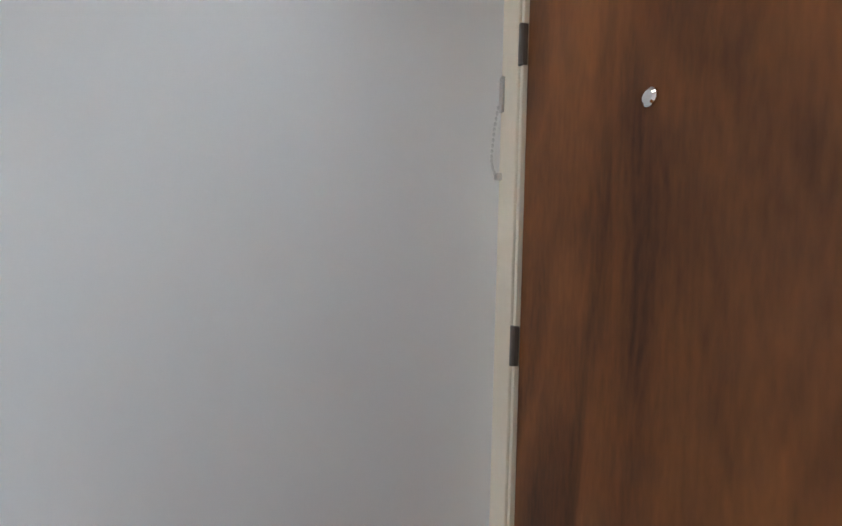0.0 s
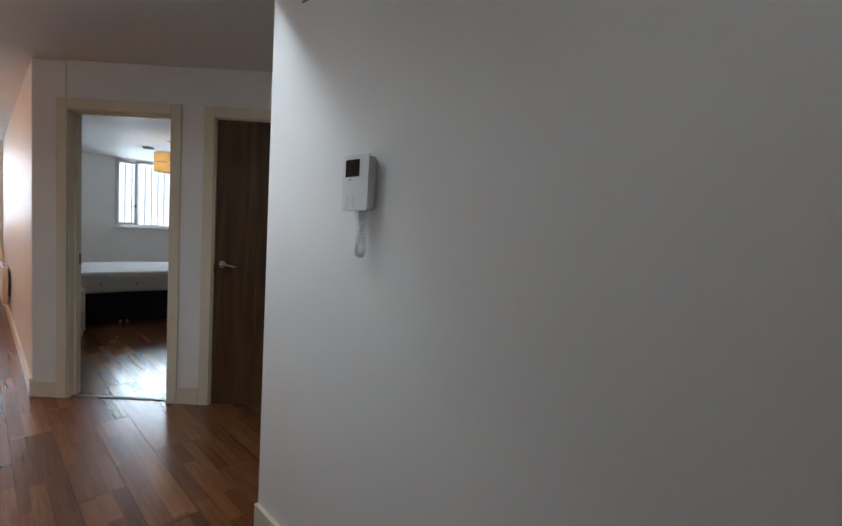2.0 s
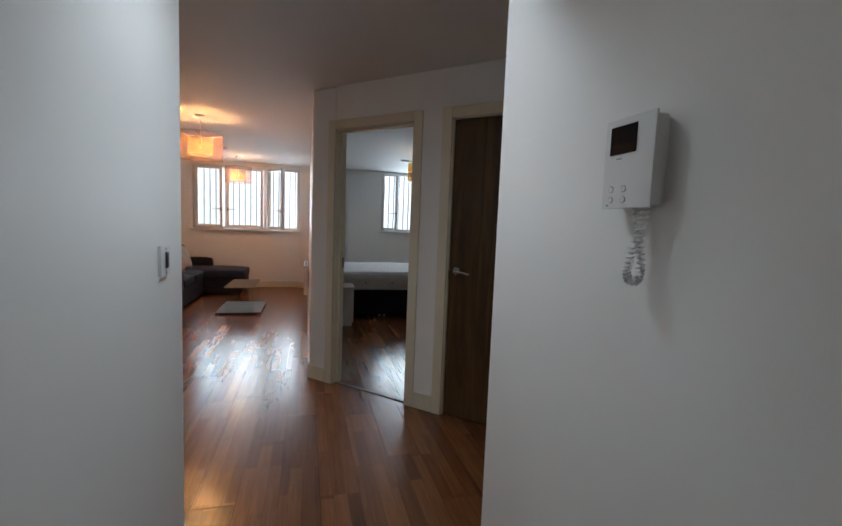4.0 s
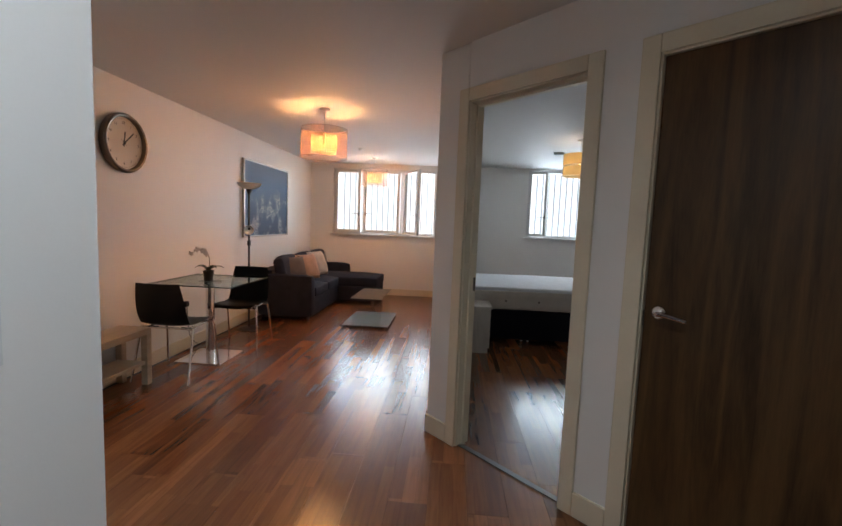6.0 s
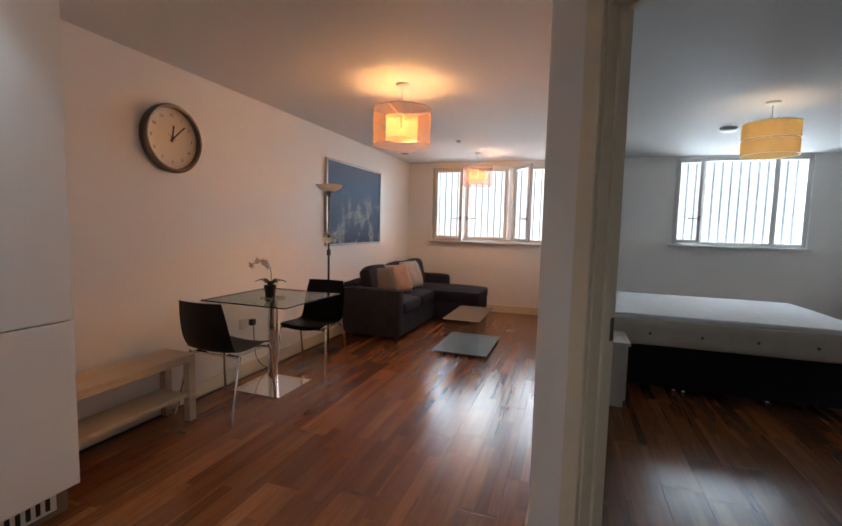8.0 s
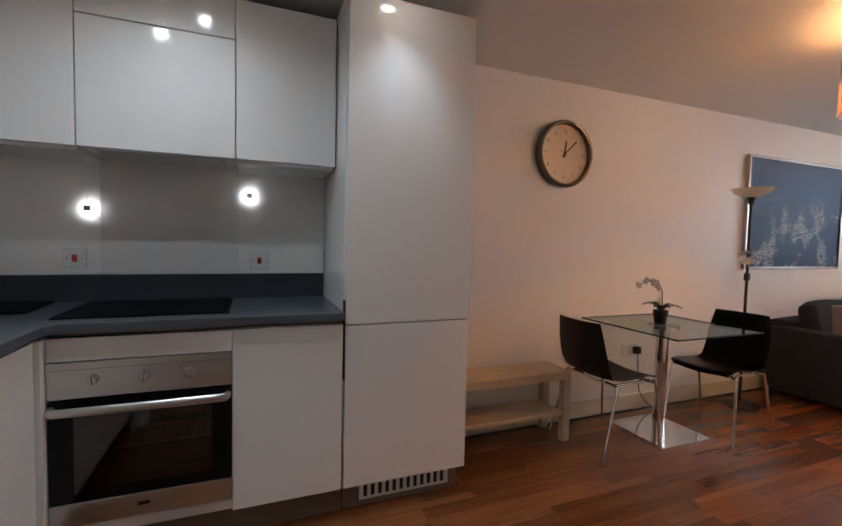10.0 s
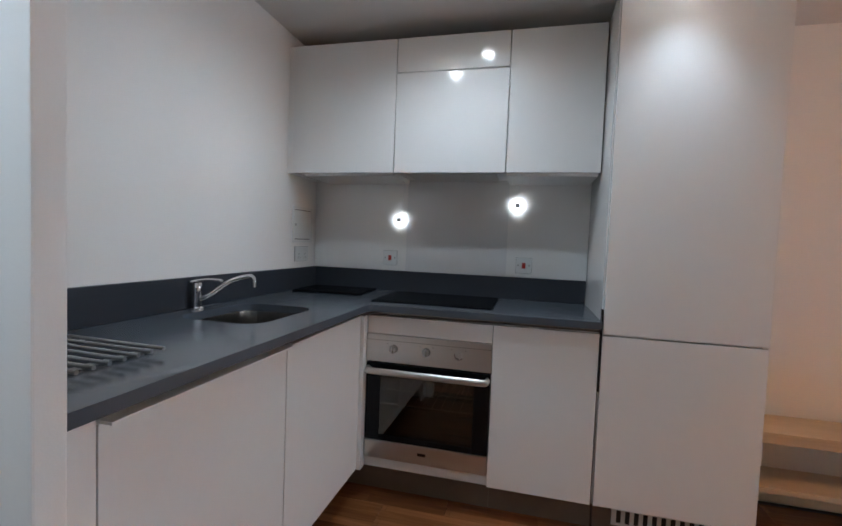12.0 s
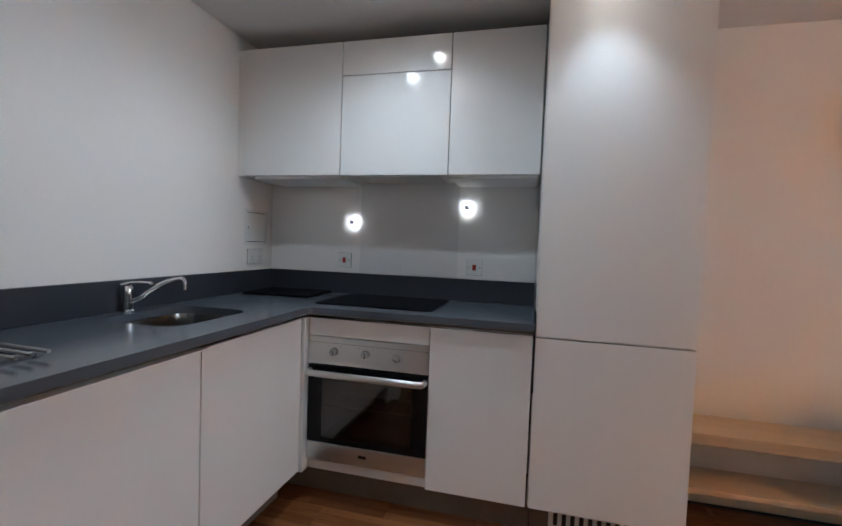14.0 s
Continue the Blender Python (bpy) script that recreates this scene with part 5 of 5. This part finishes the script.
# Floor lamp
fl = thing("floor_lamp", "unlit black floor lamp with white bowl and reading light", "floor lamp", at=(0.225, 4.93, 0))
LX, LY = 0.225, 4.93
part("base", lathe(bmesh.new(), ((0.0, 0.03), (0.05, 0.028), (0.12, 0.018), (0.135, 0.006), (0.132, 0.0)), (LX, LY, 0), 32), BLACKMETAL, fl)
part("pole", rod(bmesh.new(), (LX, LY, 0.02), (LX, LY, 1.62), 0.011, 14), BLACKMETAL, fl)
part("neck", lathe(bmesh.new(), ((0.014, 1.60), (0.035, 1.655), (0.03, 1.665)), (LX, LY, 0), 24), BLACKMETAL, fl)
part("bowl", lathe(bmesh.new(), ((0.012, 1.655), (0.06, 1.662), (0.115, 1.69), (0.14, 1.725), (0.136, 1.727), (0.11, 1.698), (0.055, 1.670), (0.0, 1.665)), (LX, LY, 0), 40), PLASTIC, fl, "white plastic uplighter bowl")
part("clamp", box(LX - 0.015, LX + 0.015, LY - 0.018, LY + 0.018, 1.0, 1.06, bev=0.004), BLACKMETAL, fl)
part("reading_arm", tube(bmesh.new(), smooth_line([(LX, LY - 0.01, 1.03), (LX + 0.02, LY - 0.03, 1.08), (LX + 0.02, LY - 0.04, 1.15)], 5), 0.006, 8), BLACKMETAL, fl)
rs = lathe(bmesh.new(), ((0.018, 0.0), (0.032, 0.03), (0.055, 0.085), (0.052, 0.085), (0.028, 0.03)), (0, 0, 0), 28)
bmesh.ops.transform(rs, matrix=Matrix.Translation((LX + 0.02, LY - 0.03, 1.20)) @ Matrix.Rotation(radians(100), 4, "X") @ Matrix.Rotation(radians(20), 4, "Y"), verts=rs.verts)
part("reading_shade", rs, PLASTIC, fl, "small white reading shade")

# Socket with a black plug
ws = thing("wall_socket", "white double socket with a black plug and lead", "socket", at=(0, 3.97, 0.42))
part("plate", box(0.0005, 0.009, 3.885, 4.031, 0.42, 0.506, bev=0.002), PLASTIC, ws)
part("plug", box(0.0092, 0.05, 3.985, 4.035, 0.435, 0.49, bev=0.008), BLACKPLASTIC, ws, "black plug")
part("lead", tube(bmesh.new(), smooth_line([(0.04, 4.01, 0.437), (0.045, 4.015, 0.30), (0.06, 4.04, 0.12), (0.10, 4.2, 0.008), (0.16, 4.6, 0.006), (0.20, 4.8, 0.008)], 6), 0.003, 6), BLACKPLASTIC, ws, "black lead")


# Sofa
def soft_box(x0, x1, y0, y1, z0, z1, r=0.04, puff=0.0):
    """A cushion-like block with round edges and a slightly domed top."""
    b = bmesh.new()
    bx(b, x0, x1, y0, y1, z0, z1)
    bmesh.ops.subdivide_edges(b, edges=list(b.edges), cuts=5, use_grid_fill=True)
    for f in b.faces:
        f.select = False
    cx, cy, cz = (x0 + x1) / 2, (y0 + y1) / 2, (z0 + z1) / 2
    for v in b.verts:
        d = [abs(v.co[i] - c) / h for i, c, h in ((0, cx, (x1 - x0) / 2), (1, cy, (y1 - y0) / 2), (2, cz, (z1 - z0) / 2))]
        core = Vector((min(max(v.co.x, x0 + r), x1 - r), min(max(v.co.y, y0 + r), y1 - r), min(max(v.co.z, z0 + r), z1 - r)))
        off = v.co - core
        if off.length > 1e-6:
            v.co = core + off.normalized() * min(off.length, r)
        lift = puff * (1 - d[0] ** 2) * (1 - d[1] ** 2)
        if v.co.z > cz:
            v.co.z += lift
        v.co += 0.004 * noise.noise_vector(v.co * 5)
    return b


so = thing("corner_sofa", "charcoal fabric corner sofa with a chaise end", "sofa", at=(0.5, 6.5, 0))
part("base", soft_box(0.06, 0.80, 5.52, 7.62, 0.04, 0.30, 0.02), FABRIC, so)
part("chaise_base", soft_box(0.78, 1.42, 6.82, 7.60, 0.04, 0.28, 0.02), FABRIC, so)
part("backrest", soft_box(0.05, 0.27, 5.52, 7.64, 0.10, 0.66, 0.05), FABRIC, so)
part("arm", soft_box(0.07, 0.82, 5.46, 5.62, 0.04, 0.60, 0.05), FABRIC, so)
part("arm", soft_box(0.07, 0.80, 7.55, 7.70, 0.04, 0.58, 0.05), FABRIC, so)
part("seat_cushion", soft_box(0.26, 0.83, 5.63, 6.22, 0.29, 0.44, 0.045, 0.02), FABRIC, so)
part("seat_cushion", soft_box(0.26, 0.83, 6.23, 6.81, 0.29, 0.44, 0.045, 0.02), FABRIC, so)
part("chaise_cushion", soft_box(0.26, 1.45, 6.82, 7.55, 0.27, 0.44, 0.05, 0.02), FABRIC, so)
for y in (5.60, 6.27, 6.93):
    cbk = soft_box(-0.09, 0.09, y, y + 0.62, -0.19, 0.20, 0.07, 0.02)
    bmesh.ops.transform(cbk, matrix=Matrix.Translation((0.33, 0, 0.615)) @ Matrix.Rotation(radians(-14), 4, "Y"), verts=cbk.verts)
    part("back_cushion", cbk, FABRIC, so)
for x, y in ((0.12, 5.56), (0.74, 5.56), (0.12, 7.6), (1.36, 6.88), (1.36, 7.54), (0.74, 7.6)):
    part("foot", cyl(bmesh.new(), (x, y, 0), 0.022, 0.05, "z", 14), BLACKPLASTIC, so)


def cushion(x, y, z, lean, spin, material, label, s=0.43):
    b = bmesh.new()
    n = 12
    for side in (1, -1):
        grid = []
        for i in range(n + 1):
            row = []
            for k in range(n + 1):
                u, w = -1 + 2 * i / n, -1 + 2 * k / n
                pinch = 1 - 0.05 * (1 - abs(u) ** 3) * abs(w) ** 6 - 0.05 * (1 - abs(w) ** 3) * abs(u) ** 6
                thick = 0.075 * ((1 - u ** 4) * (1 - w ** 4)) ** 0.6 + 0.003
                row.append(b.verts.new((side * thick, u * s / 2 * pinch, w * s / 2 * pinch)))
            grid.append(row)
        for i in range(n):
            for k in range(n):
                b.faces.new((grid[i][k], grid[i + 1][k], grid[i + 1][k + 1], grid[i][k + 1]))
    bmesh.ops.remove_doubles(b, verts=b.verts, dist=0.0065)
    for v in b.verts:
        v.co += 0.006 * noise.noise_vector(v.co * 7 + Vector((x, y, z)) * 3)
    ob = solo("scatter_cushion", b, material, label, "cushion", "scatter cushions on the sofa")
    ob.matrix_basis = Matrix.Translation((x, y, z)) @ Matrix.Rotation(radians(spin), 4, "Z") @ Matrix.Rotation(radians(lean), 4, "Y")
    return ob


cushion(0.42, 5.86, 0.63, -24, -42, CUSHION_GREY, "grey patterned scatter cushion leaning on the sofa back", 0.38)
cushion(0.50, 6.22, 0.64, -22, -24, CUSHION_PEACH, "beige scatter cushion leaning on the sofa back", 0.39)
cushion(0.51, 6.66, 0.65, -22, -14, CUSHION_PALE, "pale grey patterned scatter cushion on the sofa", 0.40)

# Coffee table of bent glass
ct = thing("coffee_table", "bent glass coffee table with a smoked lower shelf", "coffee table", at=(1.58, 5.65, 0))
WHITEGLASS = glass("bent_table_glass", (0.50, 0.55, 0.56), 0.03, 0.16, 0.7)
GLASSRIM = mat("pale_glass_edge", (0.45, 0.52, 0.54), 0.08, var=0.04, bump=0.0, coat=1.0)
part("top", box(1.39, 1.775, 5.25, 6.03, 0.375, 0.388, bev=0.004), WHITEGLASS, ct, "grey glass top", smooth=False)
for x0, x1, y0, y1 in ((1.388, 1.3895, 5.25, 6.03), (1.7755, 1.777, 5.25, 6.03), (1.389, 1.776, 5.2485, 5.2498), (1.389, 1.776, 6.0302, 6.0315)):
    part("glass_rim", box(x0, x1, y0, y1, 0.3765, 0.3865), GLASSRIM, ct, "pale polished glass edge", smooth=False)
for y in (5.253, 6.017):
    part("side_panel", box(1.40, 1.765, y, y + 0.010, 0.034, 0.3745), CLEARGLASS, ct, "clear glass side", smooth=False)
part("lower_shelf", box(1.27, 1.855, 5.25, 6.12, 0.022, 0.0335, bev=0.003), mat("smoked_glass_shelf", (0.07, 0.076, 0.074), 0.35, var=0.05, bump=0.0), ct, "smoked dark glass shelf")
for x in (1.31, 1.815):
    for y in (5.29, 6.08):
        part("foot", cyl(bmesh.new(), (x, y, 0), 0.015, 0.0215, "z", 12), CHROME, ct)

# Panel heater
ht = thing("panel_heater", "white wall-mounted electric panel heater", "heater", at=(LIV_E, 5.9, 0.25))
part("panel", box(LIV_E - 0.075, LIV_E - 0.022, 5.55, 6.35, 0.22, 0.66, bev=0.008), PLASTIC, ht)
part("bracket", box(LIV_E - 0.0215, LIV_E - 0.0005, 5.70, 6.20, 0.30, 0.56), PLASTIC, ht)
for i in range(9):
    part("grille_slot", box(LIV_E - 0.065, LIV_E - 0.030, 5.62 + i * 0.075, 5.67 + i * 0.075, 0.6602, 0.661), DARK, ht)

# ---- Bedroom ----
bed = thing("double_bed", "bare white mattress on a black divan base", "bed", at=(3.8, 5.6, 0))
part("divan_base", soft_box(2.82, 4.72, 4.93, 6.30, 0.05, 0.385, 0.02), DIVAN, bed, "black fabric divan base")
mt = part("mattress", soft_box(2.80, 4.75, 4.90, 6.33, 0.385, 0.62, 0.05, 0.02), BORDER, bed, "cream bordered mattress")
part("quilt_top", soft_box(2.83, 4.72, 4.93, 6.30, 0.59, 0.655, 0.03, 0.035), MATTRESS, mt, "white quilted top")
for x in (3.25, 3.62, 3.99, 4.36):
    part("handle_tuft", cyl(bmesh.new(), (x, 4.893, 0.50), 0.012, 0.006, "y", 12), DARKMETAL, mt)
for x in (2.9, 3.46, 3.53, 4.1, 4.64):
    for y in (4.98, 6.24):
        part("castor", cyl(bmesh.new(), (x - 0.01, y, 0.027), 0.026, 0.02, "x", 16), CHROME, bed, "small chrome castor")
part("headboard", box(2.70, 2.79, 4.92, 6.31, 0.05, 0.72, bev=0.02), BORDER, bed)
bs = thing("bedside_table", "whitewashed wooden bedside table next to the bed", "bedside table", at=(2.9, 4.68, 0))
part("top", box(2.69, 3.06, 4.47, 4.87, 0.475, 0.50, bev=0.003), PALEWOOD, bs)
part("side", box(2.70, 2.718, 4.49, 4.86, 0.0, 0.4745), PALEWOOD, bs)
part("side", box(2.7185, 3.03, 4.49, 4.508, 0.0, 0.4745), PALEWOOD, bs)
part("side", box(2.7185, 3.03, 4.842, 4.86, 0.0, 0.4745), PALEWOOD, bs)
for z0, z1 in ((0.05, 0.25), (0.258, 0.465)):
    d = part("drawer", box(3.031, 3.048, 4.50, 4.85, z0, z1, bev=0.002), PALEWOOD, bs)
    kb = lathe(bmesh.new(), ((0.0, 0.0), (0.012, 0.0), (0.008, 0.01), (0.013, 0.02), (0.0, 0.024)), seg=14)
    bmesh.ops.transform(kb, matrix=Matrix.Translation((3.048, 4.675, (z0 + z1) / 2)) @ Matrix.Rotation(radians(90), 4, "Y"), verts=kb.verts)
    part("knob", kb, CHROME, d)

# ---- Floor boards, last ----
FLOOR = bpy.data.objects["floor"]
PW, PL = 0.1915, 1.285


def plank_mesh(length):
    b = bmesh.new()
    bx(b, -PW / 2 + 0.0004, PW / 2 - 0.0004, -length / 2 + 0.0005, length / 2 - 0.0005, -0.012, 0.0)
    top = [e for e in b.edges if all(v.co.z > -0.001 for v in e.verts)]
    bmesh.ops.bevel(b, geom=top, offset=0.0005, segments=1, affect="EDGES")
    me = bpy.data.meshes.new("plank")
    b.to_mesh(me)
    b.free()
    me.materials.append(FLOORWOOD)
    return me


shared = plank_mesh(PL)
rng = random.Random(11)
for i in range(32):
    y = -2.05 - PL * rng.random()
    cx = 0.05 + PW * (i + 0.5)
    # boards start at the wall that closes each part of the plan
    start = 0.26 if cx < 1.95 else DOOR_Y + 0.005 if cx < 3.1 else 0.36 if cx < 4.2 else 0.95
    while y < FAR:
        y0, y1 = max(y, start), min(y + PL, FAR - 0.002)
        y += PL
        lift = -0.0003 * rng.random()
        if y1 - y0 < 0.05:
            continue
        ob = new("plank", shared if y1 - y0 > PL - 0.001 else plank_mesh(y1 - y0))
        ob.parent = FLOOR
        ob.matrix_basis = Matrix.Translation((cx, (y0 + y1) / 2, lift))
